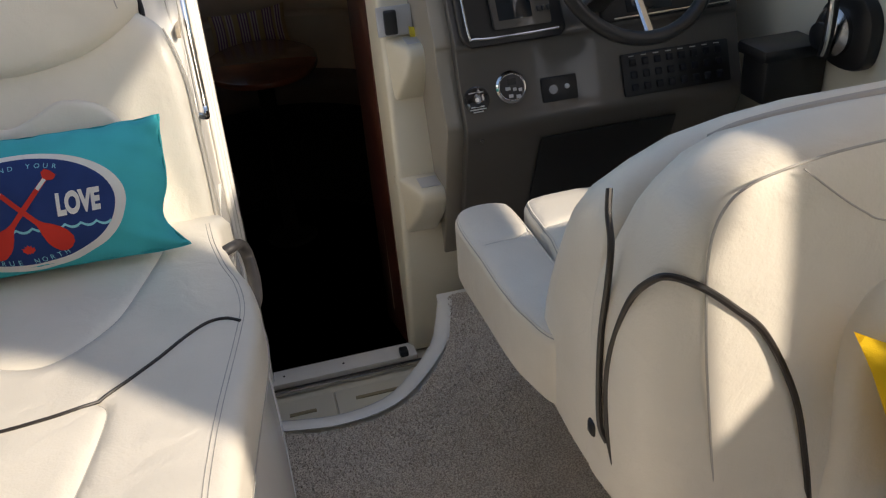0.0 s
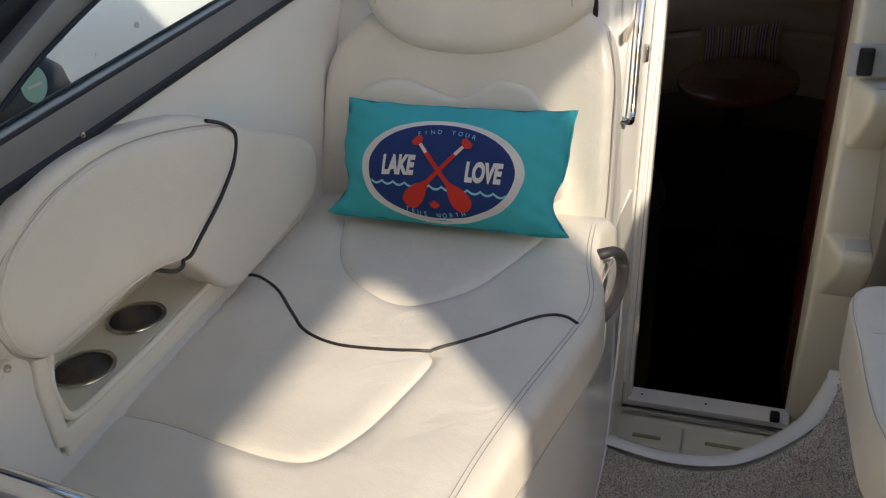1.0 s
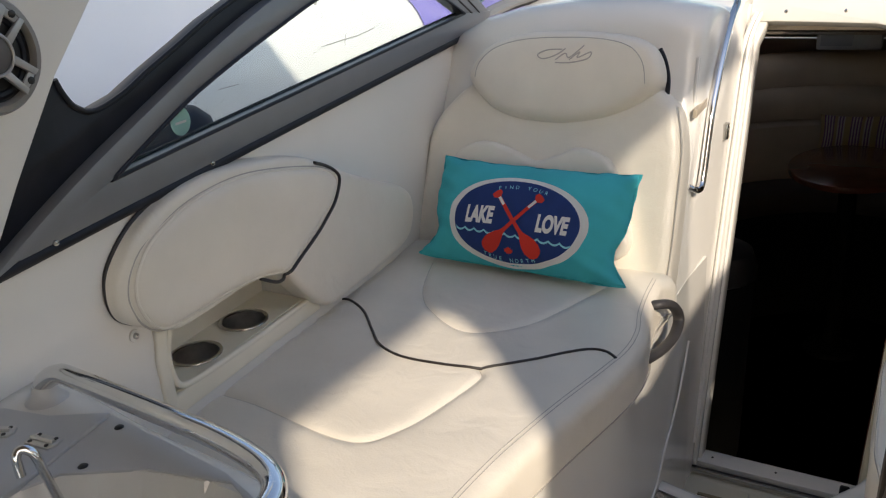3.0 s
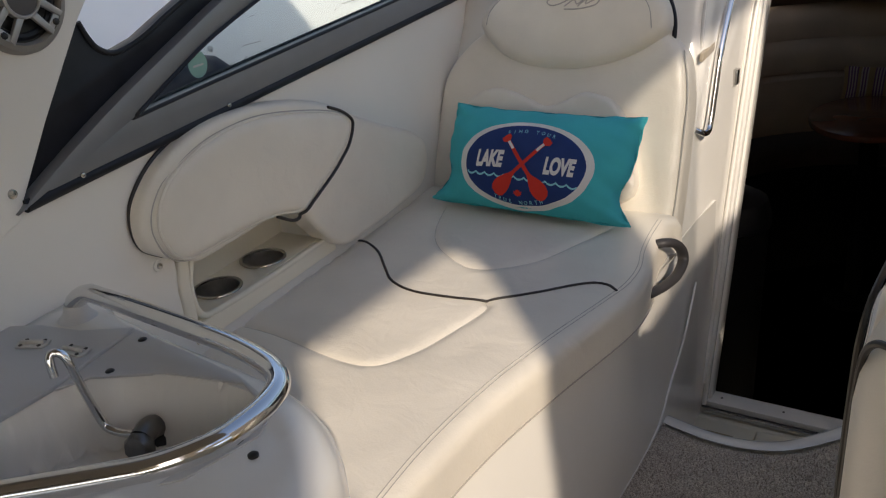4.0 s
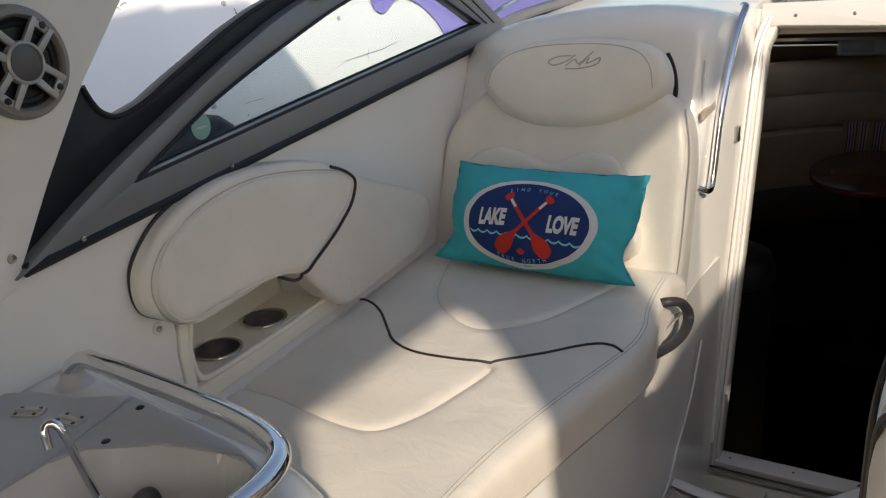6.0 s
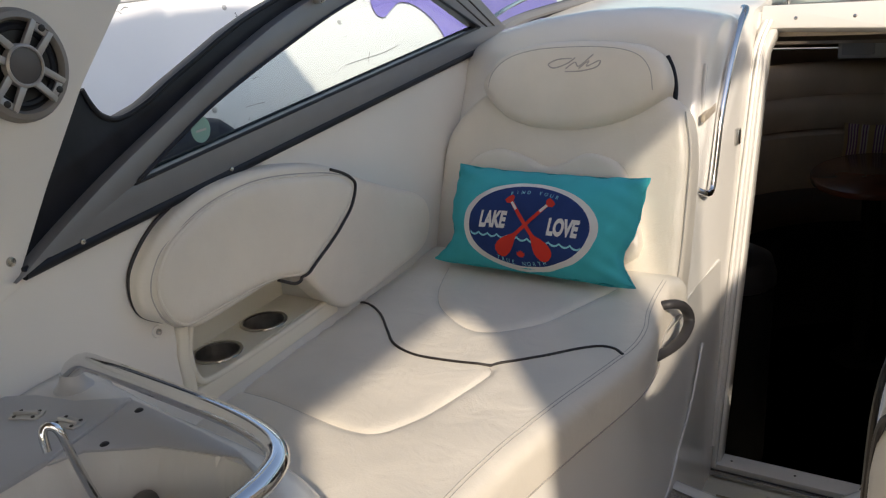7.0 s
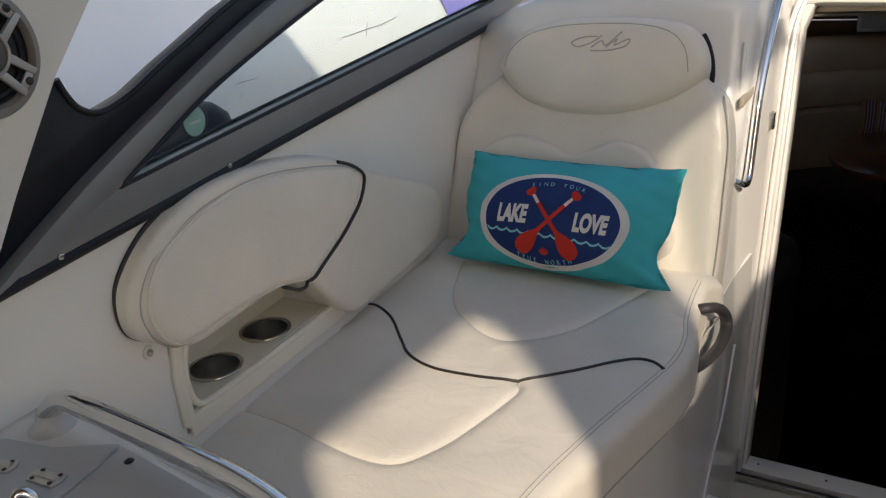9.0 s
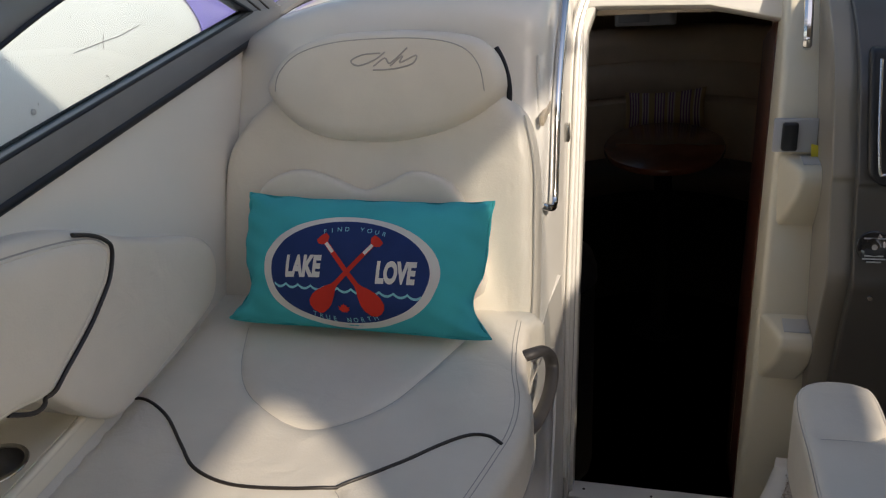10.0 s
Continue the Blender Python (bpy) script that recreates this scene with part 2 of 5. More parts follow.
class Pad:
    """An upholstered or moulded slab: rounded rim, swell, sewn seams and sunk wells over an outline."""

    def __init__(self, outline, place, thick, edge=0.03, bulge=0.0, seams=(), depth=0.006, width=0.007, step=0.02, wells=(), wrinkle=0.0, smooth=6):
        self.outline = np.array(curve(outline, smooth, True)) if smooth else np.array(outline, float)
        self.place, self.thick, self.edge, self.bulge = place, thick, edge, bulge
        self.seams = [np.array(curve(s, 10)) for s in seams]
        self.depth, self.width, self.step, self.wrinkle = depth, width, step, wrinkle
        self.wells = [(np.array(curve(o, 6, True)), d, s) for o, d, s in wells]

    def height(self, p):
        p = np.atleast_2d(np.array(p, float))
        d = far_from(p, self.outline, True)
        e = np.clip(d / self.edge, 0, 1)
        h = self.thick - self.edge * (1 - np.sqrt(np.clip(1 - (1 - e) ** 2, 0, 1)))
        h += self.bulge * (1 - np.exp(-d / 0.09))
        for s in self.seams:
            q = far_from(p, s)
            h -= self.depth * np.exp(-((q / self.width) ** 2)) + self.depth * 0.8 * np.exp(-((q / (self.width * 4)) ** 2))
        for o, dep, slope in self.wells:
            q = np.where(inside(p, o), far_from(p, o, True), 0)
            t = np.clip(q / slope, 0, 1)
            h -= dep * (t * t * (3 - 2 * t))
        if self.wrinkle:
            h += np.array([noise.noise(Vector((x * 9, y * 9, 0.3))) * self.wrinkle for x, y in p])
        return h

    def on(self, p, lift=0.0):
        """Points of the surface over outline points."""
        p = np.atleast_2d(np.array(p, float))
        return [self.place(u, v, h + lift) for (u, v), h in zip(p, self.height(p))]

    def mesh(self):
        o = self.outline
        lo, hi = o.min(0), o.max(0)
        tan = np.roll(o, -1, 0) - np.roll(o, 1, 0)
        nor = np.stack([-tan[:, 1], tan[:, 0]], 1) / (np.linalg.norm(tan, axis=1)[:, None] + 1e-9)
        if not inside(o[:1] + nor[:1] * 1e-3, o)[0]:
            nor = -nor
        pts = [o]
        for f in (0.06, 0.18, 0.36, 0.62, 1.0):
            q = o + nor * self.edge * f
            pts.append(q[far_from(q, o, True) > self.edge * f * 0.93])
        gx, gy = np.meshgrid(np.arange(lo[0], hi[0], self.step), np.arange(lo[1], hi[1], self.step))
        grid = np.stack([gx.ravel(), gy.ravel()], 1)
        keep = far_from(grid, o, True) > self.edge * 1.1
        lines = [(s, self.width) for s in self.seams] + [(np.vstack([w, w[:1]]), None) for w, _, _ in self.wells]
        for s, w in lines:
            keep &= far_from(grid, s) > (w * 2.2 if w else 0.006)
            t = np.gradient(s, axis=0)
            m = np.stack([-t[:, 1], t[:, 0]], 1) / (np.linalg.norm(t, axis=1)[:, None] + 1e-9)
            if w:
                offs = (0, -w * 0.6, w * 0.6, -w * 1.5, w * 1.5)
            else:
                offs = (0, -0.01, 0.01, 0.02, -0.02, 0.035, -0.035)
            for f in offs:
                q = s + m * f
                pts.append(q[far_from(q, o, True) > self.edge * 0.3])
        pts.append(grid[keep])
        every = np.concatenate([pts[0]] + [q[inside(q, o)] for q in pts[1:] if len(q)])
        n = len(o)
        v2, _, f2, orig, _, _ = delaunay_2d_cdt([Vector(p) for p in every], [(i, (i + 1) % n) for i in range(n)], [], 1, 1e-4)
        flat = np.array([(v.x, v.y) for v in v2])
        bm = bmesh.new()
        top = [bm.verts.new(q) for q in self.on(flat)]
        for f in f2:
            bm.faces.new([top[i] for i in f])
        ring = {}
        for i, source in enumerate(orig):
            for k in source:
                if k < n:
                    ring[k] = top[i]
        bot = [bm.verts.new(self.place(u, v, 0)) for u, v in o]
        bm.faces.new(bot)
        for i in range(n):
            a, b = ring[i], ring[(i + 1) % n]
            if a is not b:
                bm.faces.new((bot[i], bot[(i + 1) % n], b, a))
        return bm


def lettering(text, size, spot, bold=0.0):
    """The filled outline of a text as a mesh, each corner laid by spot(x, y); x runs from the text's middle."""
    data = bpy.data.curves.new("lettering", "FONT")
    data.body, data.size, data.align_x, data.offset = text, size, "CENTER", bold
    ob = new("lettering", data)
    bpy.context.view_layer.update()
    me = bpy.data.meshes.new_from_object(ob.evaluated_get(bpy.context.evaluated_depsgraph_get()))
    bpy.data.objects.remove(ob)
    bm = bmesh.new()
    bm.from_mesh(me)
    bmesh.ops.triangulate(bm, faces=bm.faces)
    bmesh.ops.subdivide_edges(bm, edges=[e for e in bm.edges if e.calc_length() > 0.012], cuts=1)
    for v in bm.verts:
        v.co = spot(v.co.x, v.co.y)
    return bm


def flat_shape(outline, spot, bm=None, step=0.012):
    """A printed flat shape: an outline filled with small triangles, laid by spot(x, y)."""
    o = np.array(outline, float)
    dense = []
    for a, b in zip(o, np.roll(o, -1, 0)):
        k = max(1, int(np.linalg.norm(b - a) / step))
        dense += [a + (b - a) * i / k for i in range(k)]
    o = np.array(dense)
    n = len(o)
    lo, hi = o.min(0), o.max(0)
    gx, gy = np.meshgrid(np.arange(lo[0], hi[0], step), np.arange(lo[1], hi[1], step))
    grid = np.stack([gx.ravel(), gy.ravel()], 1)
    grid = grid[inside(grid, o)]
    if len(grid):
        grid = grid[far_from(grid, o, True) > step * 0.4]
    every = np.concatenate([o, grid]) if len(grid) else o
    v2, _, f2, _, _, _ = delaunay_2d_cdt([Vector(p) for p in every], [(i, (i + 1) % n) for i in range(n)], [], 1, 1e-5)
    bm = bm or bmesh.new()
    vs = [bm.verts.new(spot(v.x, v.y)) for v in v2]
    for f in f2:
        bm.faces.new([vs[i] for i in f])
    return bm


def ellipse(a, b, n=64, cx=0.0, cy=0.0):
    return [(cx + a * math.cos(2 * math.pi * i / n), cy + b * math.sin(2 * math.pi * i / n)) for i in range(n)]


def flat_xyz(u, v, h):
    return Vector((u, v, h))


def side_wall(u, v, h):
    """The port side: u forward, v up, h inboard."""
    return Vector((-0.565 - 0.1 * (u - 0.85) + h, u, v))


def lean(u, v, h):
    """The companionway's leaning plane: u to starboard, v height, h aft."""
    return Vector((u, 2.33 + 0.36 * (v + 0.25) - 0.941 * h, v + 0.339 * h))


def aft_profile(u, v, h):
    """A profile of u forward and v up, drawn out along x."""
    return Vector((h, u, v))


# ---- structure: water, floors, walls ----
water = tagged(finish("water", box(-400, 400, -400, 900, -1.3, -0.75), WATER, smooth=False), "dark calm lake water round the boats", "water", kind="structure")

# cockpit sole under the carpet, with the curved edge of the companionway well
well_edge = [(0.087, 1.80), (0.227, 1.768), (0.37, 1.79), (0.477, 1.875), (0.56, 2.0), (0.60, 2.12), (0.625, 2.23)]
rim = [tuple(p) for p in curve(well_edge, 6)]
sole = rim + [(1.75, 2.23), (1.75, -1.6), (0.087, -1.6)]
floor = tagged(finish("floor", slab(sole, flat_xyz, -0.31, -0.012), GEL, smooth=False), "white moulded cockpit sole under the carpet", "floor", kind="structure")
carpet_line = [(x + (0.012 if x < 0.1 else 0), y - 0.012) for x, y in rim[:-1]] + [(0.637, 2.215), (1.74, 2.215), (1.74, -1.59), (0.10, -1.59)]
bm = slab(carpet_line, flat_xyz, -0.012, 0.0)
carpet = tagged(finish("carpet", bm, CARPET, smooth=False), "speckled grey loop-pile cockpit carpet cut to a curve", "carpet", kind="structure")
random.seed(3)
bm = bmesh.new()
for i in range(26000):
    x, y = random.uniform(0.10, 0.80), random.uniform(1.15, 2.21)
    bm_p = np.array([[x, y]])
    if not inside(bm_p, carpet_line)[0]:
        continue
    h, w = random.uniform(0.003, 0.008), random.uniform(0.0014, 0.0028)
    a, k, q = random.uniform(0, 6.28), random.uniform(-0.004, 0.004), random.uniform(-0.004, 0.004)
    vs = [bm.verts.new((x + w * math.cos(a + j * 2.09), y + w * math.sin(a + j * 2.09), -0.001)) for j in range(3)] + [bm.verts.new((x + k, y + q, h))]
    for j in range(3):
        bm.faces.new((vs[j], vs[(j + 1) % 3], vs[3]))
tagged(finish("carpet_pile", bm, CARPET, smooth=False), "speckled grey loops of the cockpit carpet", "carpet", kind="stuff")
lip = [(x, y, 0.0) for x, y in curve([(0.075, 1.83), (0.227, 1.80), (0.36, 1.822), (0.455, 1.90), (0.540, 2.01), (0.582, 2.11), (0.612, 2.20)], 6)]
bm = tube([(x, y, -0.008) for x, y, _ in lip], 0.025, 10, flat=0.30)
tagged(finish("well_lip", bm, GEL), "rounded white edge of the companionway well", "trim", kind="structure")
bm = slab([tuple(p) for p in curve([(0.06, 1.83), (0.227, 1.80), (0.37, 1.825), (0.47, 1.91), (0.55, 2.03), (0.60, 2.26)], 6)] + [(0.70, 2.26), (0.70, 1.7), (0.06, 1.7)], flat_xyz, -0.30, -0.02)
tagged(finish("well_riser", bm, GEL, smooth=False), "white riser of the companionway well", "trim", kind="structure")

# sunk step in front of the companionway
well = tagged(finish("well_floor", box(0.0, 0.72, 1.75, 2.355, -0.34, -0.275), GEL_CREAM, smooth=False), "cream moulded step before the companionway", "floor", kind="structure")
for x0, x1 in ((0.06, 0.246), (0.252, 0.66)):
    part("step_board", box(x0, x1, 1.78, 2.225, -0.275, -0.262, 0.003), GEL_CREAM, well)
for x0, x1, y in ((0.112, 0.19, 2.158), (0.31, 0.55, 2.170)):
    part("grip_strip", box(x0, x1, y - 0.006, y + 0.006, -0.263, -0.2585, 0.001), BRONZE_SEAL, well)

# port coaming with its sunk pocket
PORT = tagged(new("wall_port"), "white gelcoat port coaming below the side window", "wall", kind="structure")
sill = lambda s: 0.931 + (s - 0.78) * 0.0565
bm = slab([(-1.6, -0.1), (2.9, -0.1), (2.9, 0.48), (-1.6, 0.48)], side_wall, -0.26, 0.0)
slab([(0.945, 0.48), (1.40, 0.48), (1.40, 0.542), (0.945, 0.542)], side_wall, -0.014, 0.0, bm=bm)
slab([(-1.6, 0.48), (0.945, 0.48), (0.945, 0.74), (-1.6, 0.74)], side_wall, -0.26, 0.0, bm=bm)
slab([(1.40, 0.48), (2.9, 0.48), (2.9, 0.74), (1.40, 0.74)], side_wall, -0.26, 0.0, bm=bm)
slab([(-1.6, 0.74), (2.9, 0.74), (2.9, sill(2.9)), (0.70, sill(0.70)), (0.3, 0.90), (-1.6, 0.88)], side_wall, -0.05, 0.0, bm=bm)
slab([(-1.6, 0.74), (2.9, 0.74), (2.9, 0.77), (-1.6, 0.77)], side_wall, -0.27, -0.05, bm=bm)
bmesh.ops.remove_doubles(bm, verts=bm.verts, dist=1e-4)
part("coaming", bm, GEL, PORT)
holes = [side_wall(s, 0.575, -0.066) for s in (1.097, 1.254)]
pf = [(p.x, p.y) for p in (side_wall(0.94, 0, -0.26), side_wall(0.94, 0, -0.004), side_wall(1.43, 0, -0.004), side_wall(1.43, 0, -0.26))]
every, ties = [Vector(p) for p in pf], [(0, 1), (1, 2), (2, 3), (3, 0)]
for c in holes:
    k = len(every)
    every += [Vector((c.x + 0.048 * math.cos(2 * math.pi * j / 40), c.y + 0.048 * math.sin(2 * math.pi * j / 40))) for j in range(40)]
    ties += [(k + j, k + (j + 1) % 40) for j in range(40)]
v2, _, f2, _, _, _ = delaunay_2d_cdt(every, ties, [], 0, 1e-5)
bm = bmesh.new()
vs = [bm.verts.new((v.x, v.y, 0.575)) for v in v2]
for f in f2:
    mid = sum((v2[i] for i in f), Vector((0, 0))) / len(f)
    if all((mid - c.to_2d()).length > 0.048 for c in holes):
        a, b, c = (v2[i] for i in f)
        turn = (b - a).cross(c - a) > 0
        bm.faces.new([vs[i] for i in (f if turn else f[::-1])])
for v in [v for v in bm.verts if not v.link_faces]:
    bm.verts.remove(v)
low = bmesh.ops.extrude_face_region(bm, geom=bm.faces[:])
for v in (g for g in low["geom"] if isinstance(g, bmesh.types.BMVert)):
    v.co.z -= 0.014
part("pocket_floor", bm, POCKET, PORT, "cream pocket floor with two drink holders", smooth=False)
part("pocket_front", slab([(0.952, 0.530), (1.45, 0.526), (1.45, 0.568), (0.952, 0.572)], side_wall, -0.010, 0.006, 0.005, 3), POCKET, PORT)
part("pocket_end", slab([(0.938, 0.56), (0.957, 0.548), (0.968, 0.565), (0.966, 0.66), (0.985, 0.745), (0.955, 0.745), (0.938, 0.66)], side_wall, -0.20, 0.007, 0.005, 3), POCKET, PORT)
bm = slab([(0.93, 0.56), (1.42, 0.56), (1.42, 0.745), (0.93, 0.745)], side_wall, -0.165, -0.128)
part("pocket_back", bm, POCKET, PORT)
lip_line = [(1.45, 0.569), (1.26, 0.567), (1.10, 0.571), (1.01, 0.576), (0.980, 0.588), (0.969, 0.62), (0.969, 0.66), (0.985, 0.705), (0.992, 0.74)]
bm = tube([side_wall(u, v, 0.001) for u, v in curve(lip_line, 6)], 0.007, 10)
part("pocket_rim", bm, POCKET, PORT)

# drink holders
for s in (1.097, 1.254):
    c = side_wall(s, 0.575, -0.066)
    holder = thing("drink_holder", c, "brushed stainless drink holder sunk in the pocket", "cup holder", "drink holders in the pocket")
    prof = [(0.0465, 0.0015), (0.0535, 0.0015), (0.0545, 0.003), (0.0535, 0.005), (0.048, 0.0055), (0.0465, 0.004)]
    bm = bmesh.new()
    ring = [[bm.verts.new(c + Vector((r * math.cos(a), r * math.sin(a), h))) for a in (2 * math.pi * j / 40 for j in range(40))] for r, h in prof]
    for i in range(len(prof)):
        for j in range(40):
            bm.faces.new((ring[i][j], ring[i][(j + 1) % 40], ring[(i + 1) % len(prof)][(j + 1) % 40], ring[(i + 1) % len(prof)][j]))
    part("rim", bm, STEEL, holder)
    cup = bmesh.new()
    rows = [[cup.verts.new(c + Vector((r * math.cos(a), r * math.sin(a), h))) for a in (2 * math.pi * j / 40 for j in range(40))] for r, h in ((0.047, 0.004), (0.0455, -0.02), (0.044, -0.066), (0.039, -0.071), (0.008, -0.071))]
    for a, b in zip(rows, rows[1:]):
        for j in range(40):
            cup.faces.new((a[j], a[(j + 1) % 40], b[(j + 1) % 40], b[j]))
    cup.faces.new(rows[-1])
    part("cup", cup, STEEL_DARK, holder)

# port side window: lower rail, raked upper rail, post and pane
WIN = tagged(new("window_1"), "fixed port side window in grey aluminium frames", "window", kind="structure")
glass_low = [(0.918, 1.006), (1.07, 1.016), (1.36, 1.034), (1.87, 1.065), (2.38, 1.095)]
glass_top = [(0.918, 1.006), (1.014, 1.048), (1.157, 1.105), (1.405, 1.177), (1.64, 1.235), (1.954, 1.288)]
outer_top = [(0.66, 0.925), (0.744, 0.97), (0.87, 1.03), (1.02, 1.092), (1.245, 1.18), (1.455, 1.246), (1.70, 1.292), (1.945, 1.322)]
low = [tuple(p) for p in curve(glass_low, 6)]
high = [tuple(p) for p in curve(glass_top, 6)]
over = [tuple(p) for p in curve(outer_top, 6)]
bm = slab([(0.66, 0.925), (0.78, sill(0.78) + 0.006), (2.55, sill(2.55)), (2.60, 1.08), (2.38, 1.095)] + low[::-1][1:], side_wall, -0.03, 0.014, 0.004)
part("lower_rail", bm, FRAME_GREY, WIN)
bm = slab(over + [(1.99, 1.30)] + high[::-1], side_wall, -0.03, 0.018, 0.005)
part("upper_rail", bm, FRAME_GREY, WIN)
bm = slab([(2.38, 1.095), (2.60, 1.07), (2.16, 1.32), (1.945, 1.315), (1.954, 1.284)], side_wall, -0.03, 0.012, 0.004)
part("post", bm, FRAME_GREY, WIN)
# dark tubes draw the shade of two grooves down the post
for a, b in (((2.44, 1.09), (2.02, 1.30)), ((2.50, 1.085), (2.09, 1.31))):
    part("post_groove", tube([side_wall(*a, 0.0125), side_wall(*b, 0.0125)], 0.003, 6), SHADOW_LINE, WIN)
pane = part("pane", slab(low + high[::-1][:-1], side_wall, -0.012, -0.006), GLASS, WIN, smooth=False)
pane.visible_shadow = False
seal = [side_wall(u, v, 0.016) for u, v in low] + [side_wall(u, v, 0.019) for u, v in high[::-1][1:-1]]
part("seal", tube(seal, 0.004, 6, True), BLACK_RUBBER, WIN, "black rubber glazing seal")
part("outer_seal", tube([side_wall(u, v + 0.001, -0.018) for u, v in low], 0.004, 8), BLACK_RUBBER, WIN)
part("sill_seal", tube([side_wall(s, sill(s) + 0.006, 0.008) for s in np.linspace(0.68, 2.62, 12)], 0.0105, 10), BLACK_RUBBER, WIN, "black rubber strip under the frame")
for u, v in ((0.79, 0.945), (1.16, 0.965)):
    part("screw", lathe([(0.0055, 0), (0.005, 0.003), (0.002, 0.004)], side_wall(u, v, 0.014), (1, 0.1, 0), 12), STEEL, WIN)
# black gusset between arch and frame, with its hollow upper edge
gus = [(0.60, 0.90), (0.68, 0.91), (0.80, 0.985), (1.02, 1.08), (1.245, 1.17), (1.455, 1.236), (1.72, 1.29), (1.95, 1.33), (1.94, 1.36), (1.697, 1.331), (1.476, 1.281), (1.338, 1.249), (1.243, 1.220), (1.154, 1.186), (1.07, 1.155), (1.00, 1.127), (0.938, 1.114), (0.904, 1.126), (0.887, 1.148), (0.876, 1.175), (0.84, 1.21), (0.60, 1.0)]
part("gusset", slab([tuple(p) for p in gus], side_wall, -0.05, -0.012, 0.004), BLACK_RUBBER, WIN, "black vinyl gusset beside the arch")
part("gusset_bead", tube([side_wall(u, v, -0.012) for u, v in curve([(0.876, 1.175), (0.887, 1.148), (0.904, 1.126), (0.938, 1.114), (1.00, 1.127), (1.07, 1.155), (1.154, 1.186), (1.243, 1.220), (1.338, 1.249), (1.476, 1.281), (1.697, 1.331), (1.94, 1.36)], 6)], 0.005, 8), BLACK_RUBBER, WIN)

# raked front windscreen above the dash
WS = tagged(new("window_2"), "raked curved front windscreen", "window", kind="structure")
base = curve([(-0.742, 2.55, 1.06), (-0.735, 2.78, 1.085), (-0.62, 3.10, 1.11), (-0.40, 3.34, 1.13), (0.06, 3.45, 1.14), (0.6, 3.40, 1.13), (1.2, 3.05, 1.11), (1.60, 2.4, 1.07)], 8)
top = [np.array((p[0] * 0.9, p[1] - 0.55, p[2] + 0.42)) for p in base]
top[0] = np.array((-0.69, 2.15, 1.33))
part("bottom_rail", tube(base, 0.020, 8), FRAME_GREY, WS)
part("bottom_gasket", tube([p + np.array((0, -0.012, -0.014)) for p in base], 0.011, 6), BLACK_RUBBER, WS)
part("top_rail", tube(top, 0.02, 8), FRAME_GREY, WS)
bm = bmesh.new()
va, vb = [bm.verts.new(p) for p in base], [bm.verts.new(p) for p in top]
for i in range(len(base) - 1):
    bm.faces.new((va[i], va[i + 1], vb[i + 1], vb[i]))
part("pane", bm, WS_GLASS, WS)
for k in (32, 36):
    part("mullion", tube([base[k], top[k]], 0.014, 8), FRAME_GREY, WS)

# port dash moulding behind the lounge, open on its starboard face to the companionway
MOULD = tagged(new("wall_forward"), "white moulded bulkhead behind the lounge back", "wall", kind="structure")
prof = curve([(1.99, 0.40), (2.07, 0.62), (2.17, 0.85), (2.235, 1.00), (2.265, 1.09), (2.32, 1.13), (2.42, 1.128), (2.55, 1.105), (2.80, 1.105), (3.45, 1.13)], 5)
ring = [tuple(p) for p in prof] + [(3.45, 0.95), (2.86, 0.95), (2.40, -0.32), (1.99, -0.32)]
bm = bmesh.new()
loops = []
for x, drop, back in ((-0.80, 0.15, 0.10), (-0.74, 0.12, 0.06), (-0.69, 0.085, 0.03), (-0.60, 0.045, 0.012), (-0.48, 0.018, 0.0), (-0.30, 0.0, 0.0), (-0.14, 0.0, 0.0), (-0.06, 0.008, 0.006), (0.0, 0.020, 0.018), (0.03, 0.030, 0.032), (0.044, 0.037, 0.045), (0.052, 0.050, 0.065)):
    row = []
    for y, z in ring:
        k = min(1, max(0, (z - 0.75) / 0.35)) if y < 2.7 else min(1, max(0, (3.4 - y) / 0.7)) * (1 if z > 1 else 0) * 0.5
        row.append(bm.verts.new((x, y + back * (1 if y < 2.5 and z > 0 else 0), z - drop * k)))
    loops.append(row)
for a, b in zip(loops, loops[1:]):
    for j in range(len(ring)):
        bm.faces.new((a[j], a[(j + 1) % len(ring)], b[(j + 1) % len(ring)], b[j]))
bm.faces.new(loops[0]), bm.faces.new(loops[-1])
part("dash_moulding", bm, GEL, MOULD)
# jamb strip and recessed panel on the starboard face
bm = slab([(0.045, -0.27), (0.085, -0.27), (0.090, 0.95), (0.115, 1.02), (0.115, 1.06), (0.045, 1.06)], lean, -0.03, 0.025, 0.006)
part("door_jamb", bm, GEL, MOULD)
bm = slab([(0.062, -0.27), (0.076, -0.27), (0.082, 0.97), (0.068, 0.97)], lean, 0.02, 0.05, 0.006)
part("door_track", bm, GEL, MOULD)

for u0, u1, h, r in ((0.052, 0.058, 0.050, 0.010), (0.064, 0.072, 0.062, 0.007)):
    part("jamb_bead", tube(curve([lean(u0, -0.20, h), lean(u0, 0.3, h), lean((u0 + u1) / 2, 0.7, h), lean(u1, 0.93, h * 0.9), lean(u1 + 0.02, 1.03, h * 0.6)], 6), r, 8), GEL, MOULD)
part("rail_recess", tube(curve([(0.048, 2.205, 0.69), (0.042, 2.215, 0.78), (0.038, 2.232, 0.88), (0.036, 2.268, 0.99)], 6), 0.005, 8), GEL, MOULD)

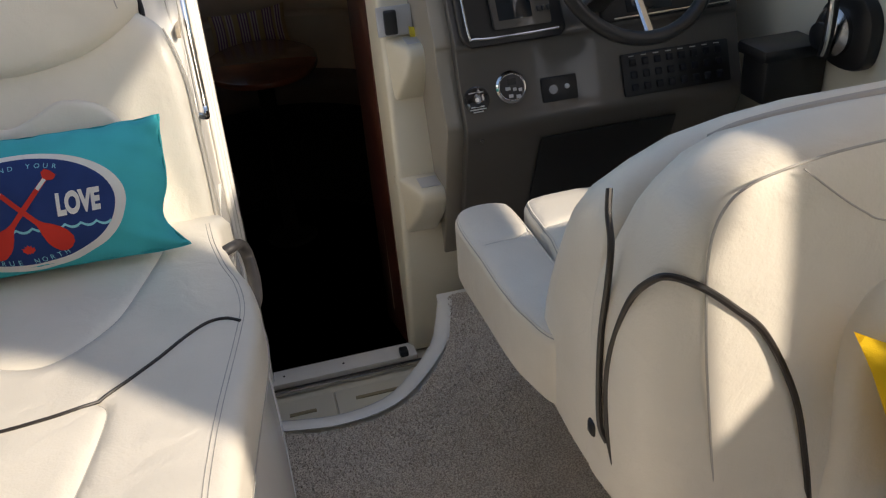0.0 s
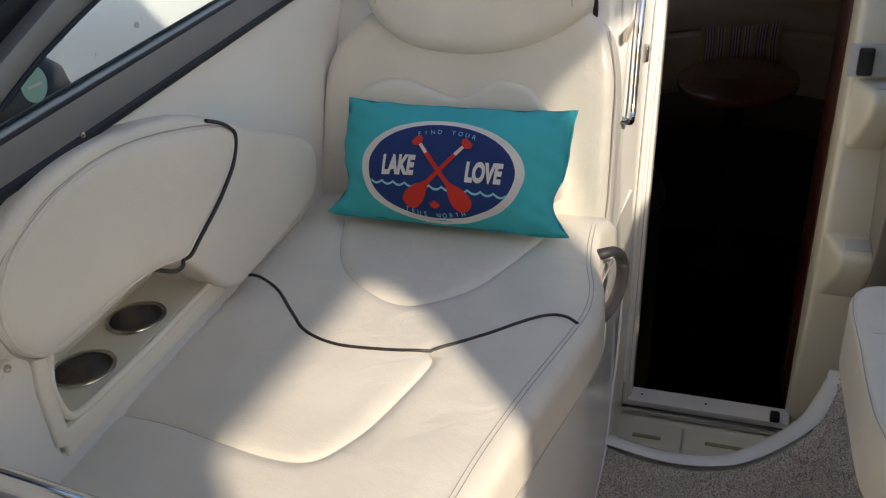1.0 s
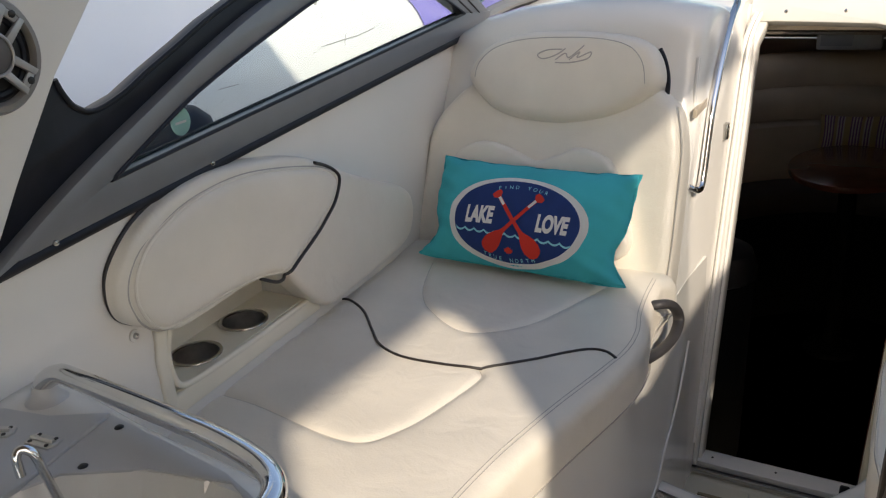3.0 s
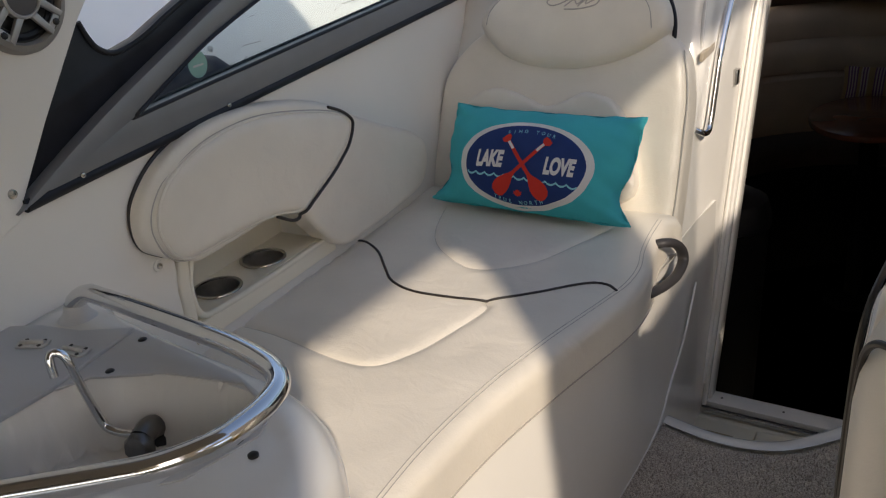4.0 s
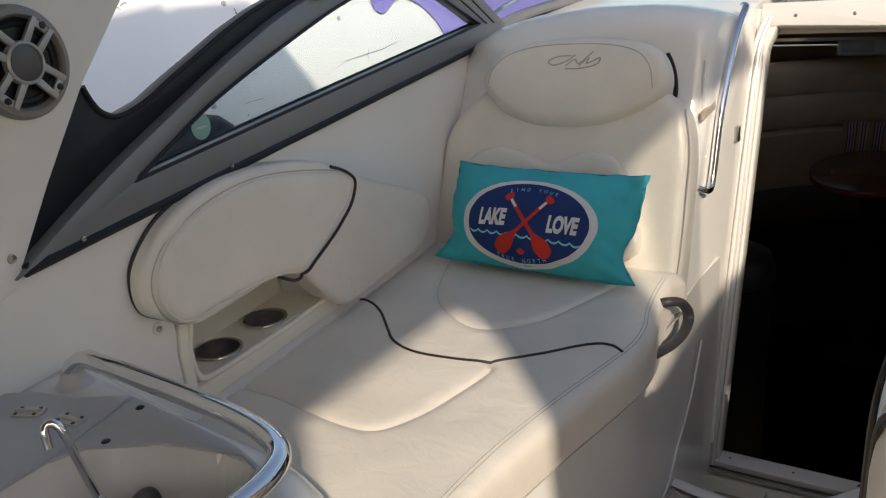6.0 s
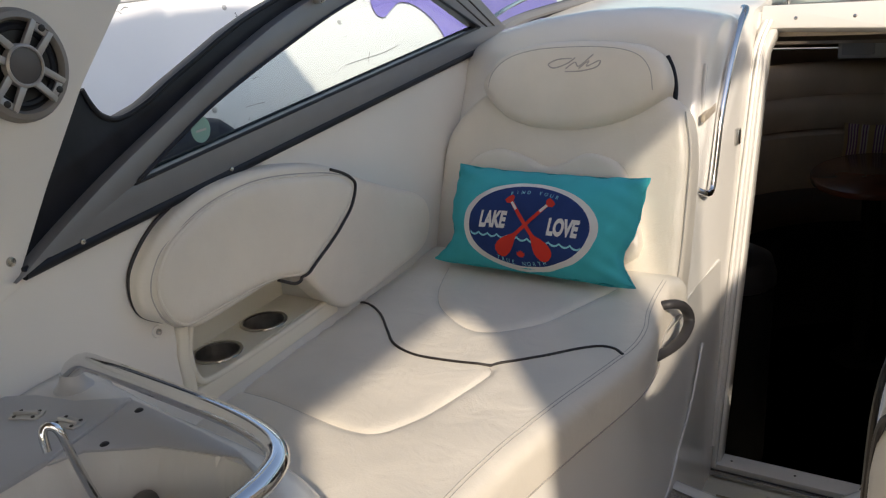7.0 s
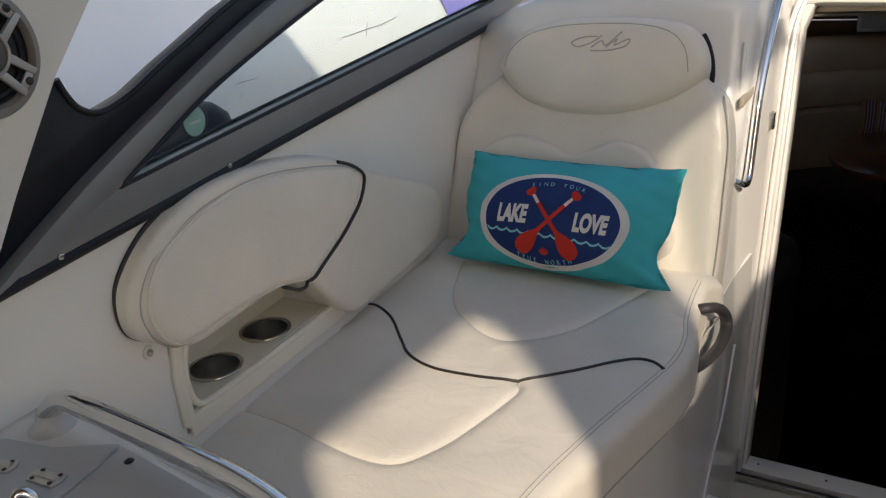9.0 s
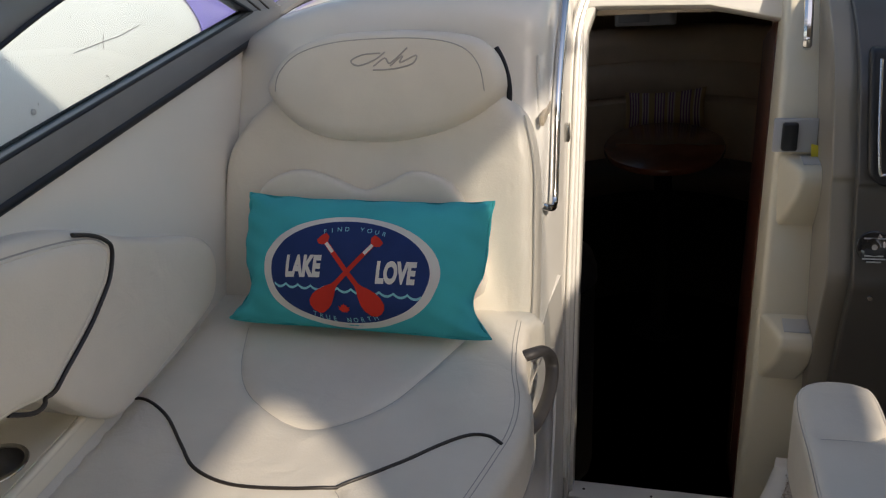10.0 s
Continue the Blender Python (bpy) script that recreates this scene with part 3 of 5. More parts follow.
# lounge base below the cushion
bm = bmesh.new()
tops = curve([(0.015, -0.4), (0.015, 0.5), (0.010, 0.9), (0.038, 1.25), (0.082, 1.52), (0.072, 1.70), (0.060, 1.9), (0.055, 2.05), (0.052, 2.2)], 6)
feet = curve([(0.100, -0.4), (0.100, 0.5), (0.100, 0.9), (0.103, 1.25), (0.104, 1.52), (0.100, 1.70), (0.092, 1.9), (0.080, 2.05), (0.066, 2.2)], 6)
loops = []
for z, k in ((-0.30, 1.0), (0.0, 1.0), (0.05, 0.98), (0.12, 0.88), (0.22, 0.62), (0.32, 0.28), (0.39, 0.06), (0.41, 0.0)):
    row = [bm.verts.new((t[0] * (1 - k) + f[0] * k, f[1], z)) for t, f in zip(tops, feet)]
    loops.append(row + [bm.verts.new((0.06, 2.36, z)), bm.verts.new((-0.75, 2.36, z)), bm.verts.new((-0.60, -0.4, z))])
for p, q in zip(loops, loops[1:]):
    for j in range(len(p)):
        bm.faces.new((p[j], p[(j + 1) % len(p)], q[(j + 1) % len(p)], q[j]))
bm.faces.new(loops[0]), bm.faces.new(loops[-1])
tagged(finish("lounge_base", bm, GEL), "white gelcoat base of the port lounge", "seat base", kind="structure")
bm = tube(curve([(0.100, 1.0, 0.004), (0.104, 1.4, 0.006), (0.100, 1.72, 0.012), (0.094, 1.86, 0.08), (0.086, 2.0, 0.15), (0.075, 2.13, 0.25)], 6), 0.003, 8)
tagged(finish("base_bead", bm, GEL), "raised white bead along the lounge base", "trim", kind="structure")

# companionway: header, sill, starboard column
DOOR = tagged(new("door_1"), "open companionway with white frame and sill", "doorway", kind="structure")
bm = slab([(0.06, 1.005), (0.13, 1.008), (0.40, 1.0), (0.58, 0.962), (0.68, 0.95), (0.68, 1.075), (0.06, 1.075)], lean, -0.03, 0.03, 0.006)
part("header", bm, GEL, DOOR)
for x in (0.16, 0.32, 0.47):
    part("screw", lathe([(0.006, 0), (0.005, 0.002), (0.002, 0.003)], lean(x, 1.035, 0.03), (0, -0.94, 0.34), 10), STEEL, DOOR)
bm = box(0.06, 0.53, 2.29, 2.36, -0.29, -0.243, 0.005)
part("sill", bm, GEL, DOOR)
part("sill_track", box(0.06, 0.56, 2.262, 2.272, -0.27, -0.255, 0.002), STEEL, DOOR)
# dark strip draws the shade in the groove behind the track
part("sill_groove", box(0.06, 0.60, 2.274, 2.288, -0.27, -0.2595, 0.001), SHADOW_LINE, DOOR)
for x in (0.115, 0.30):
    part("screw", lathe([(0.004, 0), (0.003, 0.0015)], (x, 2.325, -0.243), (0, 0, 1), 10), SHADOW_LINE, DOOR)
part("latch", box(0.475, 0.502, 2.285, 2.318, -0.243, -0.222, 0.005), BLACK, DOOR, "black latch at the sill")
part("door_edge", slab([(0.514, -0.24), (0.530, -0.24), (0.590, 0.97), (0.572, 0.98)], lean, -0.42, -0.032, 0.003), DOOR_WOOD, DOOR, "dark cherry-veneered door edge")
part("jamb_catch", box(0.050, 0.066, 2.515, 2.545, 0.715, 0.76, 0.003), STEEL, DOOR, "small chrome catch")

COL = tagged(new("wall_companionway"), "cream moulded column with two steps beside the companionway", "wall", kind="structure")
prof = curve([(2.335, -0.27), (2.345, 0.10), (2.40, 0.35), (2.475, 0.60), (2.56, 0.80), (2.72, 1.06)], 5)
def column(u, v, h):
    """Drawn out along x, spreading to starboard with height."""
    return Vector((h + 0.048 * (v + 0.25), u, v))
bm = slab([tuple(p) for p in prof] + [(3.0, 1.06), (2.6, -0.27)], column, 0.517, 0.70, 0.018, 3)
part("column", bm, GEL_CREAM, COL)
def step_block(z, y, x):
    bm = bmesh.new()
    """A moulded foothold: flat tread, slanting cheek to port, tapering down into the column."""
    wall_y = lambda h: float(np.interp(h, (-0.27, 0.10, 0.35, 0.60, 0.80, 1.06), (2.335, 2.345, 2.40, 2.475, 2.56, 2.72)))
    loops = []
    for drop, out, left, right in ((0.0, 0.155, 0.050, 0.0), (0.028, 0.160, 0.050, 0.0), (0.075, 0.120, 0.040, 0.004), (0.125, 0.060, 0.026, 0.010), (0.165, 0.005, 0.016, 0.018)):
        zz = z - drop
        back = wall_y(zz) + 0.04
        loops.append([bm.verts.new(q) for q in ((x, back, zz), (x + left, wall_y(zz) - out * 0.75, zz), (x + 0.125 - right, wall_y(zz) - out * 0.75, zz), (x + 0.125 - right, back, zz))])
    bm.faces.new(loops[0]), bm.faces.new(loops[-1])
    for a, b in zip(loops, loops[1:]):
        for j in range(4):
            bm.faces.new((a[j], a[(j + 1) % 4], b[(j + 1) % 4], b[j]))
    bmesh.ops.recalc_face_normals(bm, faces=bm.faces)
    bmesh.ops.bevel(bm, geom=[e for e in bm.edges if e.calc_face_angle(0) > 0.4], offset=0.012, segments=3, profile=0.5, affect="EDGES", clamp_overlap=True)
    return bm
for z, y, x in ((0.315, 2.345, 0.537), (0.69, 2.468, 0.560)):
    block = part("step", step_block(z, y, x), GEL_CREAM, COL)
    part("step_pad", box(x + 0.058, x + 0.115, y - 0.045, y + 0.02, z - 0.001, z + 0.003, 0.002), GEL_GREY, block, "pale grey non-slip pad")
part("switch_plate", slab([(0.553, 0.700), (0.652, 0.700), (0.656, 0.775), (0.556, 0.775)], lambda u, v, h: Vector((u, 2.46 + 0.36 * (v - 0.6) - h, v)), 0.0, 0.008, 0.003), GEL_GREY, COL)
sw = part("switch", slab([(0.572, 0.706), (0.608, 0.706), (0.611, 0.768), (0.575, 0.768)], lambda u, v, h: Vector((u, 2.452 + 0.36 * (v - 0.6) - h, v)), 0.0, 0.016, 0.005), BLACK, COL, "black rocker switch")
part("tag", slab([(0.640, 0.692), (0.662, 0.690), (0.660, 0.716), (0.640, 0.720)], lambda u, v, h: Vector((u, 2.448 + 0.36 * (v - 0.6) - h, v)), 0.0, 0.004), LABEL_YELLOW, COL, "yellow and white warning tag")
part("tag", slab([(0.640, 0.668), (0.664, 0.662), (0.662, 0.690), (0.640, 0.692)], lambda u, v, h: Vector((u, 2.448 + 0.36 * (v - 0.6) - h, v)), 0.0, 0.004), LABEL_WHITE, COL)
bm = tube(curve([(0.625, 2.62, 0.93), (0.622, 2.585, 0.935), (0.622, 2.60, 0.98), (0.625, 2.66, 1.08), (0.63, 2.73, 1.16)], 5), 0.011, 8)
part("grab_rail", bm, CHROME, COL, "short chrome grab rail")

# sliding hatch over the companionway and the foredeck
bm = box(0.07, 0.72, 2.92, 3.30, 1.085, 1.118, 0.012)
part("sliding_hatch", bm, GEL_GREY, DOOR, "grey sliding hatch lid")
part("hatch_stay", tube([(0.095, 3.0, 1.055), (0.097, 3.0, 1.45)], 0.007, 10), CHROME, DOOR, "thin chrome stay on the hatch")
part("hatch_ledge", box(0.05, 0.70, 2.79, 3.44, 1.03, 1.062, 0.006), GEL, DOOR)
bm = box(0.70, 1.75, 2.62, 3.5, 0.9, 1.12, 0.03)
tagged(finish("dash_top", bm, GEL), "white starboard dash top", "trim", kind="structure")
def deck_at(u, v, h):
    """Cambered foredeck that falls towards the bow."""
    return Vector((u, v, h - 0.16 * (v - 3.4) - 0.10 * max(0.0, abs(u - 0.35) - 0.5)))
bm = bmesh.new()
for outline in ([(-0.95, 3.44), (1.85, 3.44), (1.60, 4.0), (1.49, 4.2), (-0.71, 4.2), (-0.80, 4.0)], [(-0.71, 4.2), (-0.40, 4.2), (-0.40, 4.75), (-0.467, 4.75)], [(0.10, 4.2), (1.49, 4.2), (1.183, 4.75), (0.10, 4.75)], [(-0.467, 4.75), (1.183, 4.75), (1.10, 4.9), (0.50, 5.6), (0.20, 5.6), (-0.40, 4.9)]):
    slab(outline, deck_at, 1.035, 1.10, bm=bm)
tagged(finish("foredeck", bm, GEL, smooth=False), "white foredeck falling away to the bow", "deck", kind="structure")
# unseen hatch, added to brighten the cabin; its sun spot falls out of view
FILL_HATCH = tagged(new("added_window"), "unseen smoked deck hatch added to light the cabin", "window", kind="structure")
part("window_frame", tube([deck_at(x, y, 1.104) for x, y in ((-0.40, 4.2), (0.10, 4.2), (0.10, 4.75), (-0.40, 4.75))], 0.016, 8, True), FRAME_GREY, FILL_HATCH)
part("pane", slab([(-0.40, 4.2), (0.10, 4.2), (0.10, 4.75), (-0.40, 4.75)], deck_at, 1.085, 1.093), SMOKED, FILL_HATCH, smooth=False)

# starboard side and stern, closing the cockpit
bm = slab([(-1.6, -0.3), (3.3, -0.3), (3.3, 1.06), (-1.6, 1.0)], aft_profile, 1.62, 1.85, 0.02)
tagged(finish("wall_starboard", bm, GEL_CREAM), "cream starboard coaming", "wall", kind="structure")
tagged(finish("wall_stern", box(-0.8, 1.85, -1.75, -1.6, -0.3, 0.95, 0.02), GEL), "white stern bulkhead", "wall", kind="structure")

# cabin below
bm = bmesh.new()
box(-0.78, 1.6, 5.6, 5.7, -1.0, 0.56, bm=bm)
for x0, x1 in ((-0.86, -0.78), (1.6, 1.7)):
    slab([(2.47, -1.0), (5.7, -1.0), (5.7, 0.54), (4.2, 0.80), (3.4, 0.95), (2.47, 0.98)], aft_profile, x0, x1, bm=bm)
box(-0.86, 0.02, 2.42, 2.46, -1.0, 0.3, bm=bm)
box(0.75, 1.7, 2.66, 2.70, -1.0, 0.95, bm=bm)
tagged(finish("wall_cabin", bm, CABIN, smooth=False), "dim tan cabin lining", "wall", kind="structure")
tagged(finish("floor_cabin", box(-0.86, 1.6, 2.362, 5.6, -1.05, -0.75), CABIN_FLOOR, smooth=False), "dark carpeted cabin floor", "floor", kind="structure")
# opening below the added hatch lets daylight into the cabin
bm = bmesh.new()
for x0, x1, y0, y1 in ((-0.78, 1.6, 2.815, 3.40), (-0.78, 1.6, 3.40, 4.2), (-0.78, -0.40, 4.2, 4.75), (0.10, 1.6, 4.2, 4.75), (-0.78, 1.6, 4.75, 5.6)):
    slab([(x0, y0), (x1, y0), (x1, y1), (x0, y1)], lambda u, v, h: Vector((u, v, h - 0.16 * max(0.0, v - 3.4) - 0.10 * max(0.0, abs(u - 0.35) - 0.5) * min(1.0, max(0.0, v - 3.0)))), 0.985, 1.012, bm=bm)
tagged(finish("ceiling", bm, CABIN, smooth=False), "low tan cabin headliner with an opening added for light", "ceiling", kind="structure")

# ---- port lounge ----
lounge = thing("chaise_lounge", (-0.3, 1.3, 0.405), "off-white vinyl chaise lounge with dark S-curved piping", "lounge seat")
SEAT = Pad([(0.055, 0.45), (0.045, 0.66), (0.036, 0.88), (0.042, 1.05), (0.068, 1.25), (0.106, 1.47), (0.115, 1.57), (0.106, 1.67), (0.083, 1.75), (0.064, 1.85), (0.056, 1.93), (0.050, 2.0), (-0.30, 2.01), (-0.69, 2.0), (-0.672, 1.8), (-0.652, 1.56), (-0.632, 1.2), (-0.605, 0.9), (-0.58, 0.66), (-0.56, 0.45)],
           lambda u, v, h: Vector((u, v, 0.405 + h)), 0.098, 0.028, 0.010,
           seams=[[(-0.545, 1.84), (-0.475, 1.675), (-0.39, 1.574), (-0.259, 1.514), (-0.153, 1.594), (-0.10, 1.72), (-0.06, 1.86)],
                  [(-0.153, 1.372), (-0.138, 1.335), (-0.165, 1.195), (-0.19, 1.12), (-0.225, 1.068), (-0.287, 1.056), (-0.392, 1.068), (-0.50, 1.085), (-0.61, 1.09)]],
           depth=0.0045, width=0.0045, step=0.018, wrinkle=0.0022)
part("seat_cushion", SEAT.mesh(), VINYL, lounge)
# darker tube paints the crease shadow where the cushion meets its base
part("welt", tube([(x + 0.001, y, 0.4095) for x, y in SEAT.outline if x > -0.02 and y < 1.97], 0.0016, 6), STITCH, lounge, "thin dark line painting the crease shadow under the cushion edge")
s_line = curve([(-0.645, 1.555), (-0.60, 1.545), (-0.53, 1.50), (-0.457, 1.428), (-0.40, 1.375), (-0.323, 1.349), (-0.24, 1.352), (-0.151, 1.376), (-0.076, 1.44), (-0.02, 1.50), (0.022, 1.535), (0.055, 1.540), (0.080, 1.525)], 8)
part("piping", tube(SEAT.on(s_line, 0.0010), 0.0032, 8), PIPING, lounge, "dark S-curved piping across the cushion")
for off in (0.0, -0.008):
    part("stitch_line", tube(SEAT.on([(x + off, y) for x, y in curve([(0.022, 0.62), (0.012, 0.76), (0.002, 0.90), (0.006, 1.055), (0.03, 1.251), (0.076, 1.48), (0.090, 1.57), (0.084, 1.66), (0.062, 1.745), (0.044, 1.85), (0.036, 1.94)], 8)], 0.0002), 0.0008, 5), STITCH, lounge)
for line in SEAT.seams:
    part("seam", tube(SEAT.on(line, -0.0004), 0.0012, 5), STITCH, lounge)

back_lean = lambda u, v, h: Vector((u, 1.957 + 0.36 * (v - 0.43) - 0.941 * (h - 0.085), v + 0.339 * (h - 0.085)))
rest = lounge
BACK = Pad([(-0.62, 0.432), (-0.675, 0.445), (-0.700, 0.50), (-0.692, 0.667), (-0.680, 0.81), (-0.625, 0.888), (-0.557, 0.94), (-0.45, 0.99), (-0.29, 1.0), (-0.12, 0.985), (-0.04, 0.945), (0.022, 0.895), (0.048, 0.80), (0.054, 0.687), (0.056, 0.52), (0.054, 0.47), (0.044, 0.44), (0.015, 0.431), (-0.30, 0.430)],
           back_lean, 0.085, 0.035, 0.006, step=0.022, wrinkle=0.003)
part("back_cushion", BACK.mesh(), VINYL, rest)
HEAD = Pad([(-0.560, 0.940), (-0.552, 0.985), (-0.50, 1.035), (-0.408, 1.062), (-0.29, 1.068), (-0.177, 1.064), (-0.080, 1.048), (-0.034, 1.010), (-0.019, 0.945), (-0.066, 0.898), (-0.154, 0.860), (-0.25, 0.842), (-0.32, 0.840), (-0.41, 0.848), (-0.493, 0.877)],
           lambda u, v, h: back_lean(u, v, h + 0.045), 0.066, 0.03, 0.010, step=0.02, wrinkle=0.001)
part("headrest", HEAD.mesh(), VINYL_SHADE, rest, "rounded headrest with an embossed emblem")
for pts in ([(-0.285, 1.018), (-0.325, 1.016), (-0.352, 1.004), (-0.335, 0.994), (-0.30, 1.004), (-0.275, 1.020)], [(-0.30, 0.992), (-0.275, 1.008), (-0.262, 0.998), (-0.225, 1.028)], [(-0.262, 0.992), (-0.235, 1.012), (-0.240, 0.998), (-0.205, 1.012), (-0.212, 0.996), (-0.255, 0.986), (-0.30, 0.985)]):
    part("emblem_stroke", tube(HEAD.on(curve(pts, 6), 0.0), 0.0019, 6), STITCH, rest)
part("head_seam", tube(HEAD.on(curve([(-0.535, 0.945), (-0.525, 0.985), (-0.48, 1.022), (-0.40, 1.042), (-0.29, 1.048), (-0.177, 1.044), (-0.105, 1.026), (-0.068, 0.99), (-0.055, 0.94)], 6), -0.0003), 0.0013, 5), STITCH, rest)
# black tube drawn in for the shade between headrest and moulding
part("head_gap_shade", tube([back_lean(u, v, 0.050) for u, v in curve([(-0.046, 1.032), (-0.030, 1.005), (-0.018, 0.97), (-0.014, 0.935), (-0.018, 0.905)], 6)], 0.0065, 8), BLACK_RUBBER, rest, "black strip painting the shaded gap behind the headrest")
LUMBAR = Pad([(-0.56, 0.52), (-0.580, 0.68), (-0.555, 0.75), (-0.478, 0.782), (-0.40, 0.767), (-0.325, 0.742), (-0.26, 0.760), (-0.204, 0.782), (-0.125, 0.757), (-0.085, 0.68), (-0.08, 0.52)],
             lambda u, v, h: back_lean(u, v, h + 0.080), 0.052, 0.013, 0.010, step=0.02)
part("lumbar_pad", LUMBAR.mesh(), VINYL_SHADE, rest, "raised scalloped lumbar pad")
part("side_seam", tube([back_lean(u, v, 0.075) for u, v in curve([(0.024, 0.895), (0.046, 0.80), (0.050, 0.687), (0.050, 0.52), (0.040, 0.45)], 6)], 0.002, 6), STITCH, rest)

# padded armrest on the coaming
arm = thing("armrest_bolster", (-0.6, 1.35, 0.54), "off-white vinyl side bolster with dark curved piping", "armrest")
bolster_out = [(0.915, 0.742), (0.872, 0.775), (0.862, 0.82), (0.880, 0.868), (0.943, 0.918), (1.03, 0.947), (1.106, 0.956), (1.19, 0.954), (1.28, 0.942), (1.40, 0.914), (1.503, 0.872), (1.60, 0.820), (1.719, 0.766), (1.844, 0.713), (1.898, 0.665), (1.895, 0.60), (1.84, 0.552), (1.68, 0.541), (1.499, 0.535), (1.43, 0.550), (1.380, 0.594), (1.338, 0.642), (1.298, 0.683), (1.203, 0.708), (1.109, 0.708), (0.993, 0.708), (0.95, 0.722)]
ARM = Pad(bolster_out, lambda u, v, h: side_wall(u, v, h - 0.024), 0.064, 0.016, 0.006, step=0.018, wrinkle=0.001)
FACE = Pad([(0.945, 0.728), (0.905, 0.752), (0.885, 0.788), (0.881, 0.822), (0.897, 0.858), (0.938, 0.893), (1.02, 0.922), (1.10, 0.934), (1.187, 0.934), (1.275, 0.922), (1.39, 0.896), (1.47, 0.872), (1.515, 0.850), (1.530, 0.824), (1.505, 0.785), (1.455, 0.755), (1.412, 0.734), (1.342, 0.706), (1.296, 0.692), (1.219, 0.712), (1.128, 0.722), (1.042, 0.724)], lambda u, v, h: side_wall(u, v, h + 0.022), 0.030, 0.022, 0.008, step=0.018, wrinkle=0.001)
part("face_pad", FACE.mesh(), VINYL, arm, "raised front pad of the bolster")
part("welt", tube(FACE.on(FACE.outline + (np.array((1.2, 0.81)) - FACE.outline) * 0.03, 0.001), 0.0030, 6, True), VINYL_SHADE, arm, "raised self-coloured welt")
part("seam", tube([side_wall(u, v, 0.040) for u, v in FACE.outline], 0.0020, 5, True), STITCH, arm)
part("bolster", ARM.mesh(), VINYL, arm)
edge_line = curve([(0.915, 0.742), (0.872, 0.775), (0.862, 0.82), (0.880, 0.868), (0.943, 0.918), (1.03, 0.947), (1.106, 0.956), (1.19, 0.954)], 8)
part("piping", tube([side_wall(u + 0.003, v + 0.002, 0.004) for u, v in edge_line], 0.0048, 8), PIPING, arm)
p_line = curve([(1.455, 0.886), (1.50, 0.866), (1.530, 0.845), (1.541, 0.822), (1.512, 0.782), (1.462, 0.752), (1.418, 0.730), (1.350, 0.702), (1.303, 0.682), (1.265, 0.682), (1.222, 0.706)], 8)
part("piping", tube([side_wall(u, v, max(float(ARM.height([(u, v)])[0]) - 0.021, 0.034)) for u, v in p_line], 0.0038, 8), PIPING, arm)
snap = thing("snap_fastener", side_wall(0.908, 0.73, 0.0), "small chrome snap fastener on the coaming", "fastener")
part("base", lathe([(0.012, 0.0), (0.011, 0.003), (0.004, 0.004)], side_wall(0.905, 0.728, 0.0), (1, 0.1, 0), 16), GEL, snap)
part("stud", lathe([(0.006, 0.003), (0.0055, 0.007), (0.002, 0.009)], side_wall(0.905, 0.728, 0.0), (1, 0.1, 0), 14), STEEL, snap)

# grab handle at the lounge's forward corner
hand = thing("grab_handle", (0.09, 1.85, 0.40), "dark grey moulded grab handle on the lounge base", "handle")
part("grip", tube(curve([(0.052, 1.835, 0.482), (0.076, 1.845, 0.487), (0.090, 1.885, 0.470), (0.099, 1.912, 0.440), (0.104, 1.905, 0.413), (0.108, 1.845, 0.405), (0.108, 1.76, 0.417), (0.104, 1.69, 0.432), (0.090, 1.655, 0.432)], 6), 0.0145, 12, flat=0.8), HANDLE_DARK, hand)

# chrome rail beside the companionway
rail = thing("companionway_rail", (0.05, 2.3, 0.63), "long chrome grab rail on the white moulding", "rail")
part("tube", tube(curve([(0.050, 2.155, 0.680), (0.062, 2.165, 0.672), (0.067, 2.19, 0.662), (0.067, 2.218, 0.664), (0.067, 2.238, 0.690), (0.066, 2.272, 0.765), (0.065, 2.318, 0.860), (0.064, 2.415, 0.982), (0.062, 2.50, 1.055), (0.060, 2.575, 1.093), (0.048, 2.60, 1.098)], 6), 0.0105, 12, flat=0.8), CHROME, rail)
part("strap", slab([(2.195, 0.850), (2.30, 0.858), (2.305, 0.880), (2.20, 0.872)], aft_profile, 0.044, 0.0545, 0.002), HINGE_TAN, rail, "flat tan strap under the rail")

# ---- throw pillow ----
pillow = thing("throw_pillow", (-0.287, 1.90, 0.53), "teal cotton lumbar pillow printed with a navy paddle badge", "pillow")
PU, PV, PN, PC = Vector((0.9999, -0.006, -0.012)), Vector((0.0, 0.555, 0.832)), Vector((0.0, -0.832, 0.555)), Vector((-0.287, 1.893, 0.643))
HW, HH = 0.274, 0.144
def pillow_at(x, y, lift=0.0, side=1):
    """A point of the pillow's face over x, y in metres from its middle."""
    u, v = max(-1, min(1, x / HW)), max(-1, min(1, y / HH))
    f = max(0.0, (1 - abs(u) ** 2.6)) ** 0.62 * max(0.0, (1 - abs(v) ** 2.4)) ** 0.62
    waist = 0.03 * (1 - v ** 4) + 0.085 * math.exp(-(((v + 0.45) / 0.33) ** 2))
    ear = abs(u) ** 7 * max(0.0, -v) ** 4
    corner = (abs(u) * max(0.0, -v)) ** 9
    pinch_x, pinch_y = 1 - waist * abs(u) ** 2.5 + 0.075 * ear - 0.020 * corner, 1 - 0.07 * (1 - u ** 4) * abs(v) - 0.04 * ear - 0.045 * corner
    fold = 0.0055 * math.sin(19 * u + 7 * v) * math.sin(11 * v - 5 * u) * (abs(u) ** 3 + abs(v) ** 4)
    h = (0.072 if side > 0 else 0.055) * f + fold
    return PC + PU * (x * pinch_x) + PV * (y * pinch_y) + PN * (side * h + lift)
bm = bmesh.new()
NX, NY = 72, 40
